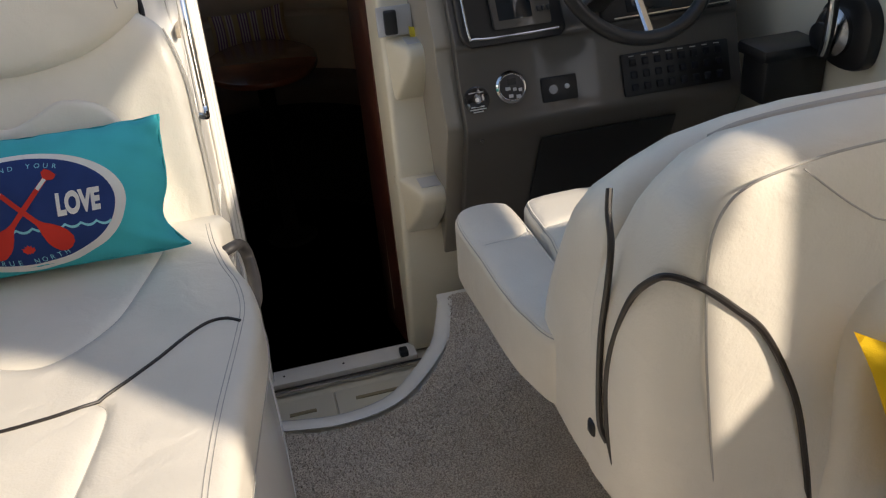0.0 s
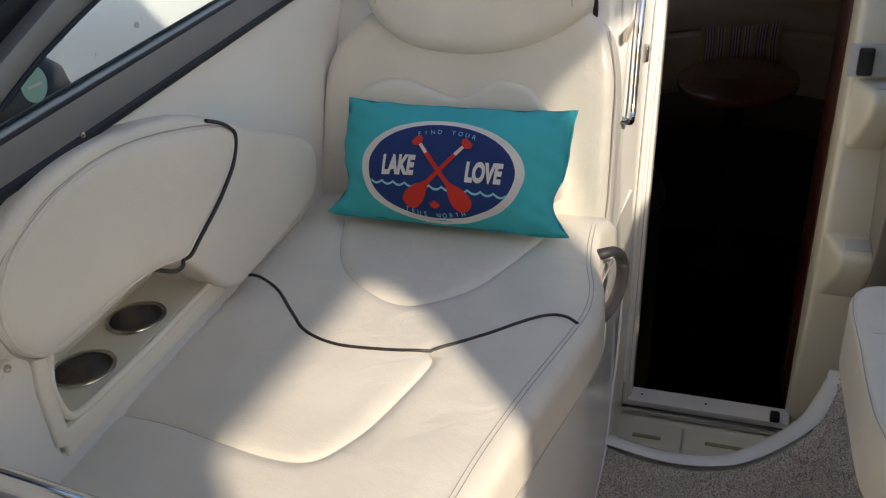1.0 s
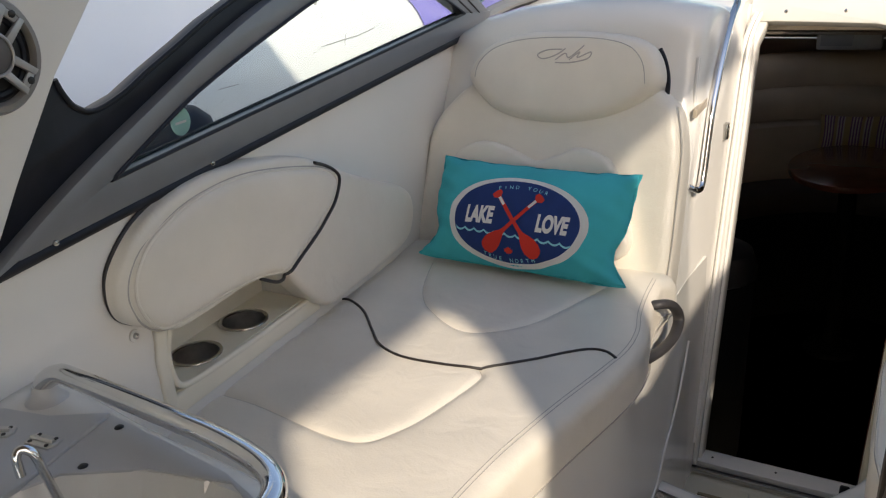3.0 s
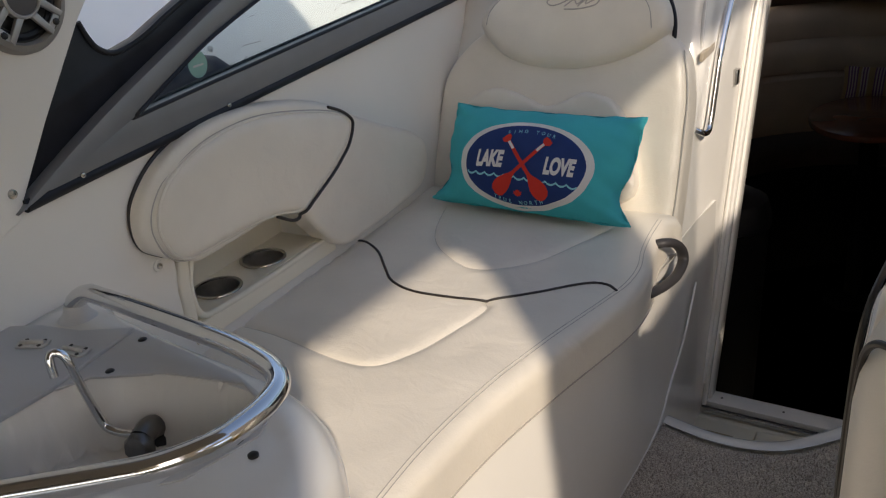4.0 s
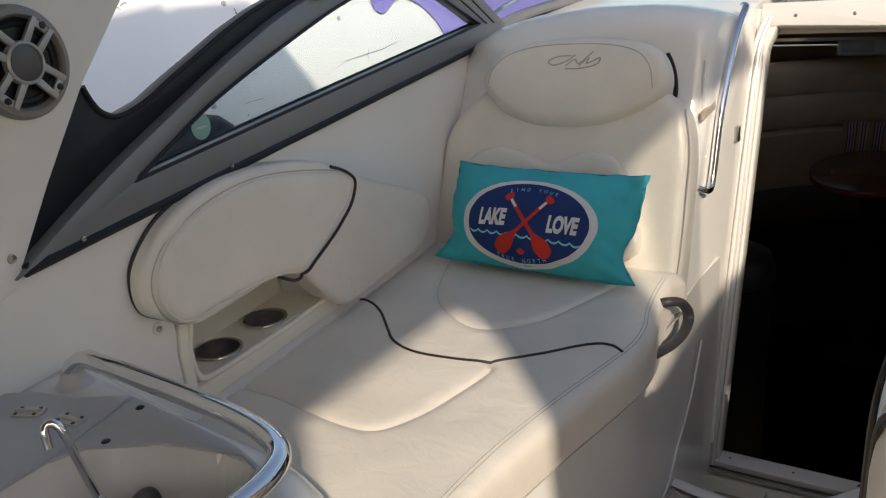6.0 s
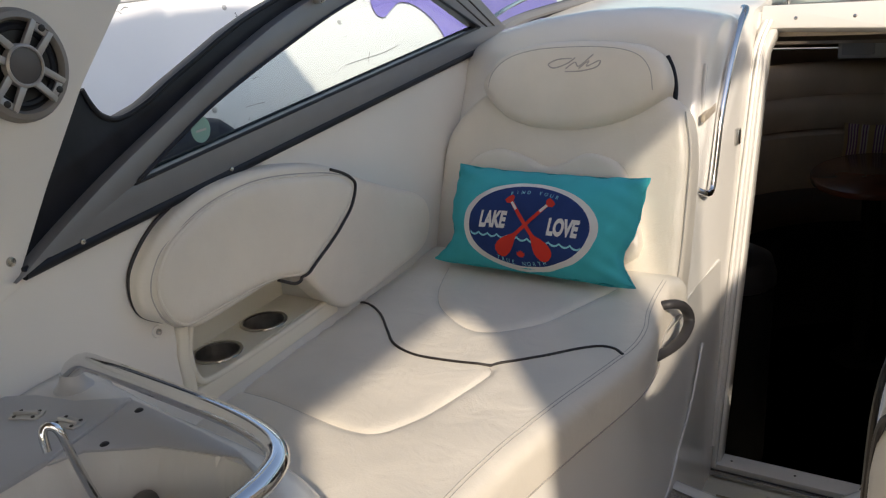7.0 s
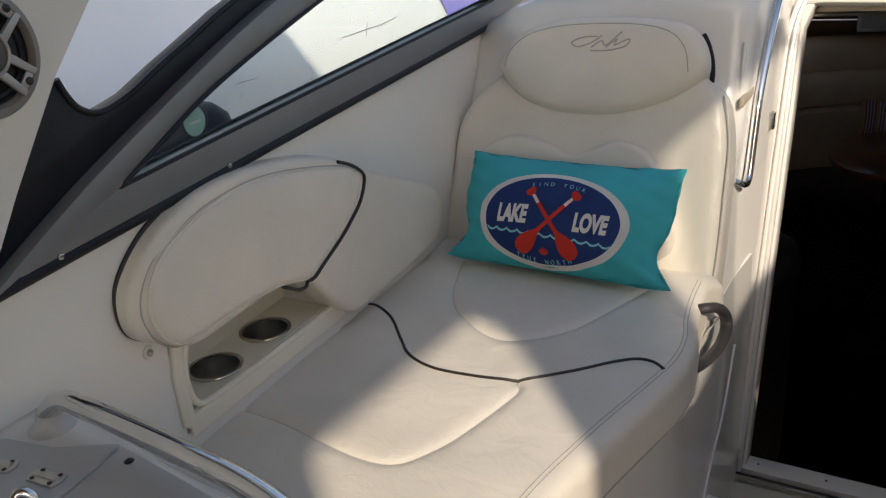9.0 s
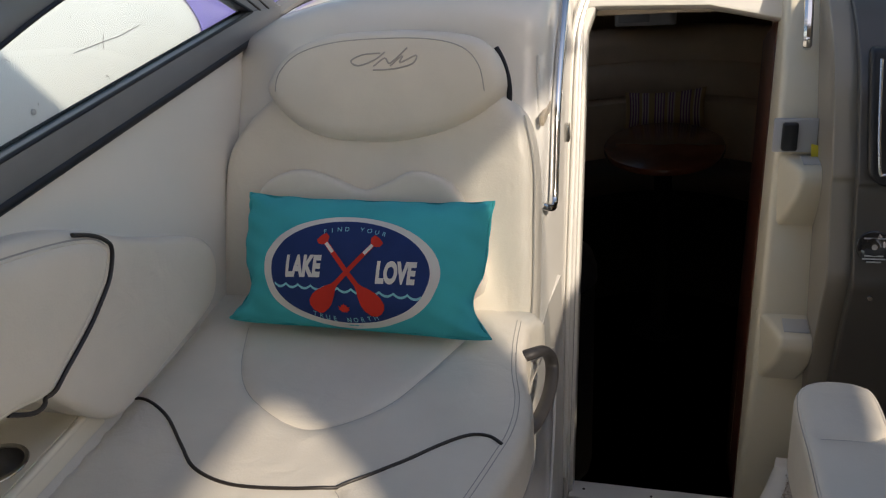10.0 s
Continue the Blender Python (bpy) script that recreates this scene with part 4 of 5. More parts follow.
for side in (1, -1):
    g = [[bm.verts.new(pillow_at(HW * (2 * i / NX - 1), HH * (2 * j / NY - 1), 0, side)) for i in range(NX + 1)] for j in range(NY + 1)]
    for j in range(NY):
        for i in range(NX):
            bm.faces.new((g[j][i], g[j][i + 1], g[j + 1][i + 1], g[j + 1][i]))
bmesh.ops.remove_doubles(bm, verts=bm.verts, dist=0.002)
part("cover", bm, TEAL, pillow)
rim_line = [pillow_at(HW * math.copysign(1, u) if abs(u) >= abs(v) else HW * u, HH * math.copysign(1, v) if abs(v) > abs(u) else HH * v, -0.001) for u, v in [(-1 + k / 20, 1) for k in range(40)] + [(1, 1 - k / 20) for k in range(40)] + [(1 - k / 20, -1) for k in range(40)] + [(-1, -1 + k / 20) for k in range(40)]]
part("edge_seam", tube(rim_line, 0.0022, 6, True), TEAL, pillow)
OX, OY = -0.002, -0.026
put = lambda lift: (lambda x, y: pillow_at(x + OX, y + OY, lift))
badge = part("badge", flat_shape(ellipse(0.196, 0.1175, 96), put(0.0022)), WHITE_PRINT, pillow, "pale oval border of the badge")
part("badge_field", flat_shape(ellipse(0.1745, 0.1065, 96), put(0.0030)), NAVY_PRINT, pillow, "navy oval field of the badge")
def wave(x0, x1, y, n=150):
    """A scalloped line of even thickness."""
    xs = [x0 + (x1 - x0) * i / n for i in range(n + 1)]
    mid = [y - 0.0075 * abs(math.sin(math.pi * (x - x0) / 0.0295)) ** 0.8 - 0.010 * (x - x0) / (x1 - x0) for x in xs]
    return [(x, m + 0.0026) for x, m in zip(xs, mid)] + [(x, m - 0.0026) for x, m in zip(xs[::-1], mid[::-1])]
part("wave_line", flat_shape(wave(-0.163, 0.160, -0.030), put(0.0037)), BLUE_PRINT, pillow)
def paddle(sign):
    """Outline of a paddle that crosses the badge's middle, its grip up to the side of sign."""
    a = math.atan2(0.146, -sign * 0.127)
    ca, sa = math.cos(a), math.sin(a)
    half = [(-0.110, 0.0), (-0.107, 0.012), (-0.099, 0.0195), (-0.085, 0.0225), (-0.072, 0.0210), (-0.055, 0.0145), (-0.042, 0.0075), (-0.032, 0.0050), (0.076, 0.0046), (0.080, 0.0095), (0.084, 0.0135), (0.094, 0.0125), (0.096, 0.0)]
    shape = half + [(x, -y) for x, y in half[-2:0:-1]]
    return [(0.003 + x * ca - y * sa, -0.001 + x * sa + y * ca) for x, y in shape], ca, sa
for sign, lift in ((1, 0.0044), (-1, 0.0050)):
    shape, ca, sa = paddle(sign)
    part("paddle", flat_shape(shape, put(lift)), RED_PRINT, pillow)
    ferrule = [(0.003 + x * ca - y * sa, -0.001 + x * sa + y * ca) for x, y in ((0.051, -0.0036), (0.076, -0.0036), (0.076, 0.0036), (0.051, 0.0036))]
    part("paddle_band", flat_shape(ferrule, put(lift + 0.0007)), WHITE_PRINT, pillow)
leaf = [(0, 0.010), (0.003, 0.006), (0.006, 0.008), (0.006, 0.003), (0.012, 0.004), (0.010, 0.0), (0.012, -0.002), (0.006, -0.006), (0.006, -0.008), (0.001, -0.007), (0.0, -0.010)]
leaf += [(-x, y) for x, y in leaf[-2:0:-1]]
part("leaf", flat_shape([(-0.003 + x, -0.077 + y) for x, y in leaf], put(0.0040)), RED_PRINT, pillow)
for word, x, y, wide in (("LAKE", -0.096, 0.007, 0.62), ("LOVE", 0.104, 0.004, 0.60)):
    part("word", lettering(word, 0.056, lambda a, b, x=x, y=y, wide=wide: pillow_at(x + (a + b * 0.08) * wide + OX, b * 1.04 - 0.0205 + y + 0.02 * a + OY, 0.0042), 0.0030), WHITE_PRINT, pillow)
def arc_word(text, top):
    for i, ch in enumerate(text):
        if ch == " ":
            continue
        k = (i - (len(text) - 1) / 2) * (0.104 if top else 0.096)
        a = math.pi / 2 - k if top else -math.pi / 2 + k
        cx, cy = 0.157 * math.cos(a) + (0.010 if top else -0.004), (0.090 if top else 0.0995) * math.sin(a)
        dx, dy = -0.157 * math.sin(a), 0.090 * math.cos(a)
        if top:
            dx, dy = -dx, -dy
        r = math.atan2(dy, dx)
        c, s = math.cos(r), math.sin(r)
        part("letter", lettering(ch, 0.0140, lambda p, q, cx=cx, cy=cy, c=c, s=s: pillow_at(cx + p * c - (q - 0.006) * s + OX, cy + p * s + (q - 0.006) * c + OY, 0.0040)), BLUE_PRINT, pillow)
arc_word("FIND YOUR", True)
arc_word("TRUE NORTH", False)

# ---- sink console ----
console = thing("sink_console", (-0.2, 0.2, 0.0), "white moulded wet-bar console with a sunk basin", "console")
basin = [(-0.325, 0.52), (-0.298, 0.565), (-0.20, 0.612), (-0.08, 0.632), (-0.03, 0.612), (-0.012, 0.56), (-0.03, 0.47), (-0.10, 0.37), (-0.20, 0.27), (-0.30, 0.18), (-0.44, 0.15), (-0.44, 0.25), (-0.37, 0.40)]
CON = Pad([(-0.575, 0.745), (-0.45, 0.735), (-0.30, 0.712), (-0.10, 0.692), (0.01, 0.668), (0.09, 0.622), (0.145, 0.555), (0.175, 0.45), (0.185, 0.25), (0.185, -0.15), (0.18, -0.60), (-0.2, -0.62), (-0.48, -0.6), (-0.50, 0.0), (-0.54, 0.4)],
          flat_xyz, 0.757, 0.05, 0.0, step=0.013, wells=[(basin, 0.10, 0.032)])
part("moulding", CON.mesh(), GEL, console)
grey = [(-0.343, 0.682), (-0.22, 0.668), (-0.10, 0.652), (-0.005, 0.62), (0.02, 0.565), (0.0, 0.47), (-0.02, 0.45), (-0.012, 0.56), (-0.03, 0.618), (-0.08, 0.640), (-0.20, 0.615), (-0.292, 0.562), (-0.31, 0.52)]
part("worktop_inlay", slab(grey, lambda u, v, h: Vector((u, v, 0.757 + h)), -0.002, 0.0025, 0.001), GEL_GREY, console, "pale grey inlay round the basin")
lid = [(-0.346, 0.682), (-0.312, 0.52), (-0.31, 0.40), (-0.40, 0.24), (-0.46, 0.12), (-0.50, 0.12), (-0.52, 0.40), (-0.545, 0.60), (-0.50, 0.625), (-0.42, 0.64)]
part("lid", slab(lid, lambda u, v, h: Vector((u, v, 0.757 + h)), -0.002, 0.006, 0.002), GEL_GREY, console, "grey hinged locker lid")
for x, y in ((-0.307, 0.664), (-0.277, 0.584), (0.040, 0.535)):
    part("rubber_stop", lathe([(0.0065, -0.001), (0.0065, 0.003), (0.004, 0.005)], (x, y, 0.757), (0, 0, 1), 12), BLACK, console)
for x, y, r in ((-0.448, 0.581, 0.4), (-0.368, 0.594, 0.1)):
    m = Matrix.Translation((x, y, 0.763)) @ Matrix.Rotation(r, 4, "Z")
    bm = slab([(-0.022, -0.012), (0.022, -0.012), (0.026, 0.0), (0.022, 0.012), (-0.022, 0.012), (-0.026, 0.0)], lambda u, v, h, m=m: m @ Vector((u, v, h)), -0.001, 0.003, 0.001)
    tube([m @ Vector((-0.02, 0, 0.004)), m @ Vector((0.02, 0, 0.004))], 0.0035, 6, bm=bm)
    hinge = part("hinge", bm, STEEL_DARK, console, "small stainless hinge")
    for a in (-0.015, 0.015):
        part("hinge_screw", lathe([(0.003, 0.0), (0.003, 0.004)], m @ Vector((a, 0.008, 0)), (0, 0, 1), 8), SHADOW_LINE, hinge)
        part("hinge_screw", lathe([(0.003, 0.0), (0.003, 0.004)], m @ Vector((a, -0.008, 0)), (0, 0, 1), 8), SHADOW_LINE, hinge)

crail = thing("console_rail", (-0.2, 0.6, 0.757), "polished stainless rail round the basin", "rail")
rail_line = curve([(-0.472, 0.672, 0.757), (-0.468, 0.672, 0.785), (-0.440, 0.680, 0.802), (-0.392, 0.679, 0.803), (-0.29, 0.672, 0.803), (-0.189, 0.664, 0.803), (-0.11, 0.657, 0.803), (-0.046, 0.645, 0.803), (-0.005, 0.63, 0.803), (0.022, 0.607, 0.803), (0.036, 0.570, 0.803), (0.040, 0.53, 0.803), (0.036, 0.49, 0.803), (0.010, 0.44, 0.803), (-0.03, 0.400, 0.803), (-0.114, 0.326, 0.803), (-0.25, 0.21, 0.803), (-0.38, 0.10, 0.803), (-0.42, 0.07, 0.79), (-0.43, 0.06, 0.757)], 7)
part("tube", tube(rail_line, 0.0145, 14), CHROME, crail)
part("foot", lathe([(0.030, 0.0), (0.024, 0.006), (0.019, 0.014), (0.0165, 0.026)], (-0.472, 0.672, 0.757), (0.05, 0, 1), 20), GEL_GREY, crail, "moulded grey rail foot")
part("foot", lathe([(0.026, 0.0), (0.025, 0.004), (0.018, 0.007)], (-0.43, 0.06, 0.757), (0, 0, 1), 20), STEEL, crail)

tap = thing("faucet", (-0.215, 0.595, 0.66), "chrome swivel faucet beside the basin", "faucet")
part("flange", lathe([(0.026, -0.012), (0.026, 0.002), (0.021, 0.008), (0.017, 0.010), (0.015, 0.018), (0.008, 0.020)], (-0.215, 0.598, 0.672), (0.1, -0.5, 0.85), 20), BLACK, tap)
part("body", tube(curve([(-0.213, 0.592, 0.684), (-0.207, 0.575, 0.694), (-0.198, 0.553, 0.692)], 4), 0.016, 12), GUNMETAL, tap, "faceted dark grey valve body")
part("knob", lathe([(0.013, 0), (0.020, 0.004), (0.021, 0.014), (0.016, 0.022), (0.006, 0.024)], (-0.198, 0.556, 0.684), (0.3, -0.8, 0.2), 8), GUNMETAL, tap)
part("spout", tube(curve([(-0.210, 0.572, 0.690), (-0.235, 0.560, 0.686), (-0.258, 0.552, 0.690), (-0.270, 0.549, 0.702), (-0.278, 0.542, 0.75), (-0.284, 0.537, 0.795), (-0.289, 0.534, 0.810), (-0.296, 0.527, 0.815), (-0.297, 0.520, 0.808), (-0.292, 0.517, 0.785)], 5), 0.006, 10), CHROME, tap)

# ---- arch leg with loudspeaker ----
arch = thing("arch_leg", side_wall(0.5, 0.9, 0.0), "off-white moulded arch leg rising from the coaming", "arch")
leg = [(0.15, 0.86), (0.60, 0.888), (0.672, 0.912), (0.684, 0.94), (0.76, 1.045), (0.868, 1.183), (0.986, 1.305), (1.15, 1.46), (1.45, 1.70), (1.63, 1.83), (1.70, 1.88), (1.69, 1.93), (1.61, 2.02), (1.53, 2.14), (1.45, 2.27), (1.40, 2.40), (0.95, 2.46), (0.62, 1.95), (0.2, 1.25)]
part("leg", slab(leg, side_wall, -0.10, 0.008, 0.008), GEL, arch)
part("screw", lathe([(0.008, 0), (0.007, 0.003), (0.003, 0.004)], side_wall(0.666, 0.957, 0.008), (1, 0.1, 0), 14), STEEL, arch)
speaker = thing("loudspeaker", side_wall(0.762, 1.231, 0.008), "round marine loudspeaker with a spoked silver grille", "speaker")
sp_axis = Vector((1, 0.1, 0)).normalized()
sp_at = lambda r, a, h: side_wall(0.762 + r * math.cos(a), 1.231 + r * math.sin(a), 0.008 + h)
def ring_mesh(prof, n=48):
    bm = bmesh.new()
    rows = [[bm.verts.new(sp_at(r, 2 * math.pi * j / n, h)) for j in range(n)] for r, h in prof]
    m = len(rows)
    for i in range(m):
        for j in range(n):
            bm.faces.new((rows[i][j], rows[i][(j + 1) % n], rows[(i + 1) % m][(j + 1) % n], rows[(i + 1) % m][j]))
    return bm
part("rim", ring_mesh([(0.066, 0.0), (0.066, 0.010), (0.070, 0.016), (0.078, 0.014), (0.083, 0.006), (0.084, 0.0)]), SPEAKER_RIM, speaker, "grey outer ring")
part("cone", lathe([(0.067, 0.004), (0.050, 0.001), (0.03, 0.0005), (0.01, 0.0005)], sp_at(0, 0, 0.0), sp_axis, 40), BLACK, speaker)
part("hub", ring_mesh([(0.0265, 0.008), (0.0270, 0.0215), (0.0285, 0.0225), (0.0315, 0.020), (0.0325, 0.008)]), SPEAKER_SILVER, speaker, "silver hub ring")
part("centre_cap", lathe([(0.0270, 0.010), (0.0265, 0.0185), (0.015, 0.0205), (0.004, 0.021)], sp_at(0, 0, 0.0), sp_axis, 32), HANDLE, speaker, "round grey centre cap")
part("cone_roll", ring_mesh([(0.050, 0.002), (0.053, 0.007), (0.058, 0.008), (0.063, 0.004), (0.060, 0.001)]), BLACK_RUBBER, speaker)
for k in range(4):
    a = math.radians(48 + 90 * k)
    at = lambda r, w, h, a=a: side_wall(0.762 + r * math.cos(a) - w * math.sin(a), 1.231 + r * math.sin(a) + w * math.cos(a), 0.008 + h)
    bm = bmesh.new()
    for off in (-1, 1):
        slab([(0.026, off * 0.0175), (0.030, off * 0.0065), (0.068, off * 0.0115), (0.069, off * 0.0205)], at, 0.010, 0.0185, 0.0012, bm=bm)
    slab([(0.058, -0.0112), (0.073, -0.0165), (0.073, 0.0165), (0.058, 0.0112)], at, 0.009, 0.0145, 0.001, bm=bm)
    spoke = part("spoke", bm, SPEAKER_SILVER, speaker, "forked silver spoke")
    part("bolt", lathe([(0.0055, 0.0), (0.0055, 0.0125), (0.003, 0.0135)], sp_at(0.0655, a, 0.004), sp_axis, 8), BLACK, spoke, "black hex bolt")

# windscreen stay clamp
clamp = thing("stay_clamp", side_wall(1.545, 1.262, 0.02), "chrome stay and clamp on the window rail", "clamp")
part("jaw", slab([(1.505, 1.245), (1.56, 1.262), (1.565, 1.30), (1.53, 1.31), (1.505, 1.28)], side_wall, 0.018, 0.045, 0.006), CHROME, clamp)
part("stay", tube([side_wall(1.535, 1.29, 0.03), side_wall(1.63, 1.42, 0.06), side_wall(1.75, 1.58, 0.09)], 0.009, 10), CHROME, clamp)
part("pin", lathe([(0.006, 0), (0.006, 0.02)], side_wall(1.54, 1.275, 0.04), (1, 0.1, 0), 10), STEEL, clamp)

# ---- helm seat, back to back with an aft lounge ----
helm = thing("helm_bench", (1.0, 1.5, 0.0), "off-white vinyl back-to-back helm bench with dark piping", "bench seat")
part("pedestal", box(1.08, 1.5, 1.0, 1.62, 0.0, 0.36, 0.02), GEL, helm)
for outline in ([(0.600, 1.29), (0.566, 1.38), (0.556, 1.46), (0.552, 1.60), (0.548, 1.74), (0.562, 1.80), (0.61, 1.825), (0.668, 1.815), (0.690, 1.76), (0.691, 1.50), (0.69, 1.33)],
                [(0.698, 1.20), (0.698, 1.60), (0.700, 1.73), (0.72, 1.775), (0.80, 1.79), (1.1, 1.795), (1.45, 1.78), (1.5, 1.72), (1.5, 1.20)]):
    wide = outline[0][0] > 0.6
    line = curve([(outline[1][0] + 0.012, 1.645), ((outline[0][0] + outline[-1][0]) / 2, 1.648), (outline[-1][0] - 0.012, 1.67)], 6)
    SEATPAD = Pad(outline, lambda u, v, h, w=wide: Vector((u, v, (0.345 if not w else 0.36) + h)), 0.145, 0.022, 0.010, seams=[[tuple(p) for p in line]], depth=0.003, width=0.004, step=0.025, wrinkle=0.002)
    seat = part("seat_cushion", SEATPAD.mesh(), VINYL, helm)
    part("seam", tube(SEATPAD.on(line, -0.0002), 0.0012, 5), STITCH, seat)
    rim = SEATPAD.outline + (np.array(SEATPAD.outline).mean(0) - SEATPAD.outline) * (0.03 if wide else 0.11) * np.array((1.0, 0.35))
    part("edge_welt", tube(SEATPAD.on(rim, 0.0), 0.0022, 6, True), VINYL_SHADE, seat)
    part("edge_seam", tube(SEATPAD.on(SEATPAD.outline + (np.array(SEATPAD.outline).mean(0) - SEATPAD.outline) * (0.02 if wide else 0.07) * np.array((1.0, 0.35)), 0.0), 0.0011, 5, True), STITCH, seat)
def arched_body(profile, stations, x1):
    """A profile (y, z) drawn out along x; at each station its height and depth shrink towards the port end."""
    p = np.array(curve(profile, 5, True))
    low, mid, tall = p[:, 1].min(), 1.14, p[:, 1].max()
    bm = bmesh.new()
    loops = []
    for x, top_z, deep in stations + [(x1, stations[-1][1], 1.0)]:
        k = (top_z - low) / (tall - low)
        loops.append([bm.verts.new((x, mid + (y - mid) * deep, low + (z - low) * k)) for y, z in p])
    n = len(p)
    for a, b in zip(loops, loops[1:]):
        for j in range(n):
            bm.faces.new((a[j], a[(j + 1) % n], b[(j + 1) % n], b[j]))
    bm.faces.new(loops[0]), bm.faces.new(loops[-1])
    return bm
part("helm_back", arched_body([(1.135, 0.345), (1.13, 0.5), (1.13, 0.82), (1.15, 0.89), (1.20, 0.90), (1.255, 0.86), (1.31, 0.76), (1.365, 0.62), (1.39, 0.48), (1.385, 0.38), (1.36, 0.345)],
     [(0.592, 0.72, 0.80), (0.596, 0.77, 0.90), (0.608, 0.80, 0.96), (0.63, 0.822, 1.0), (0.678, 0.850, 1.0), (0.736, 0.875, 1.0), (0.823, 0.891, 1.0), (0.911, 0.899, 1.0)], 1.55), VINYL, helm, "tall white helm backrest")
part("aft_back", arched_body([(1.145, 0.36), (1.145, 0.5), (1.14, 0.86), (1.10, 0.925), (1.045, 0.935), (0.995, 0.91), (0.975, 0.82), (0.960, 0.62), (0.945, 0.42), (0.955, 0.365)],
     [(0.584, 0.66, 0.30), (0.586, 0.70, 0.50), (0.592, 0.735, 0.68), (0.602, 0.765, 0.80), (0.620, 0.805, 0.90), (0.640, 0.845, 0.96), (0.665, 0.876, 0.99), (0.70, 0.906, 1.0), (0.742, 0.924, 1.0), (0.826, 0.932, 1.0), (0.92, 0.935, 1.0)], 1.6), VINYL, helm, "aft-facing white backrest")
part("piping", tube(curve([(0.606, 1.140, 0.842), (0.597, 1.122, 0.815), (0.589, 1.095, 0.785), (0.583, 1.088, 0.73), (0.580, 1.098, 0.640), (0.579, 1.098, 0.54), (0.580, 1.092, 0.475), (0.584, 1.075, 0.455)], 6), 0.0048, 8), PIPING, helm)
part("piping", tube(curve([(0.590, 1.060, 0.42), (0.585, 1.076, 0.476), (0.585, 1.085, 0.553), (0.586, 1.075, 0.632), (0.592, 1.042, 0.728), (0.603, 1.01, 0.775), (0.622, 0.995, 0.785), (0.654, 0.975, 0.773), (0.697, 0.968, 0.737), (0.743, 0.961, 0.688), (0.794, 0.950, 0.580), (0.825, 0.944, 0.46), (0.842, 0.942, 0.38)], 6), 0.0050, 8), PIPING, helm)
part("seam", tube(curve([(0.690, 0.948, 0.41), (0.668, 0.958, 0.60), (0.660, 0.967, 0.70), (0.660, 0.980, 0.807), (0.674, 0.986, 0.862), (0.706, 0.986, 0.895), (0.776, 0.985, 0.912), (0.87, 0.985, 0.920), (1.1, 0.985, 0.922), (1.4, 0.985, 0.92)], 6), 0.0020, 6), STITCH, helm)
part("seam", tube(curve([(0.777, 0.983, 0.905), (0.80, 0.977, 0.885), (0.833, 0.974, 0.858), (0.865, 0.971, 0.835), (0.896, 0.970, 0.818), (1.0, 0.967, 0.79)], 6), 0.0014, 6), STITCH, helm)
part("vent_clip", box(0.578, 0.60, 1.115, 1.14, 0.425, 0.455, 0.008), BLACK, helm)
AFT = Pad([(0.88, 0.20), (0.862, 0.45), (0.856, 0.62), (0.872, 0.69), (0.92, 0.735), (1.05, 0.755), (1.2, 0.76), (1.5, 0.74), (1.52, 0.20)], lambda u, v, h: Vector((u, 0.975 + 0.07 * (v - 0.5) - h, v)), 0.045, 0.035, 0.01, step=0.03)
part("lumbar_pad", AFT.mesh(), VINYL_SHADE, helm)
AFTSEAT = Pad([(0.84, 0.40), (0.835, 0.70), (0.845, 0.90), (0.88, 0.935), (1.2, 0.94), (1.5, 0.93), (1.52, 0.70), (1.52, 0.40)], lambda u, v, h: Vector((u, v, 0.20 + h)), 0.13, 0.03, 0.012, step=0.04, wrinkle=0.002)
part("aft_seat_cushion", AFTSEAT.mesh(), VINYL, helm, "aft-facing white seat cushion")
groove = tube(curve([(0.74, 1.125, 0.895), (0.80, 1.13, 0.905), (0.95, 1.135, 0.91), (1.3, 1.135, 0.912)], 5), 0.007, 8)
part("top_groove", groove, STITCH, helm)

cushion = thing("yellow_pillow", (1.1, 0.9, 0.4), "bright yellow cotton throw pillow against the aft backrest", "pillow")
bm = bmesh.new()
for side in (1, -1):
    g = []
    for j in range(17):
        row = []
        for i in range(17):
            u, v = 2 * i / 16 - 1, 2 * j / 16 - 1
            f = max(0, 1 - abs(u) ** 2.5) ** 0.6 * max(0, 1 - abs(v) ** 2.5) ** 0.6
            row.append(bm.verts.new(Vector((1.003, 0.868, 0.515)) + Vector((0.90, 0.0, -0.40)) * (0.155 * u * (1 - 0.10 * (1 - v * v))) + Vector((-0.33, 0.18, 0.93)) * (0.155 * v * (1 - 0.10 * (1 - u * u))) + Vector((0.1, -0.97, 0.2)) * (0.045 * f * side)))
        g.append(row)
    for j in range(16):
        for i in range(16):
            bm.faces.new((g[j][i], g[j][i + 1], g[j + 1][i + 1], g[j + 1][i]))
bmesh.ops.remove_doubles(bm, verts=bm.verts, dist=0.002)
part("cover", bm, YELLOW, cushion)

# ---- helm dash ----
dash = thing("helm_dash", (1.1, 2.3, 0.0), "bronze-grey moulded helm dash with instruments", "dashboard")
dp = curve([(2.34, -0.02), (2.26, 0.20), (2.20, 0.40), (2.165, 0.505), (2.185, 0.56), (2.215, 0.64), (2.235, 0.70), (2.235, 0.725), (2.28, 0.80), (2.36, 0.93), (2.50, 1.03), (2.75, 1.10)], 4)
bm = slab([tuple(p) for p in dp] + [(2.75, -0.02)], aft_profile, 0.70, 1.50, 0.015, 3)
part("dash_body", bm, DASH, dash)
bm = slab([tuple(p + np.array((0.035, 0))) for p in dp] + [(2.80, -0.02)], aft_profile, 0.655, 0.705, 0.02, 3)
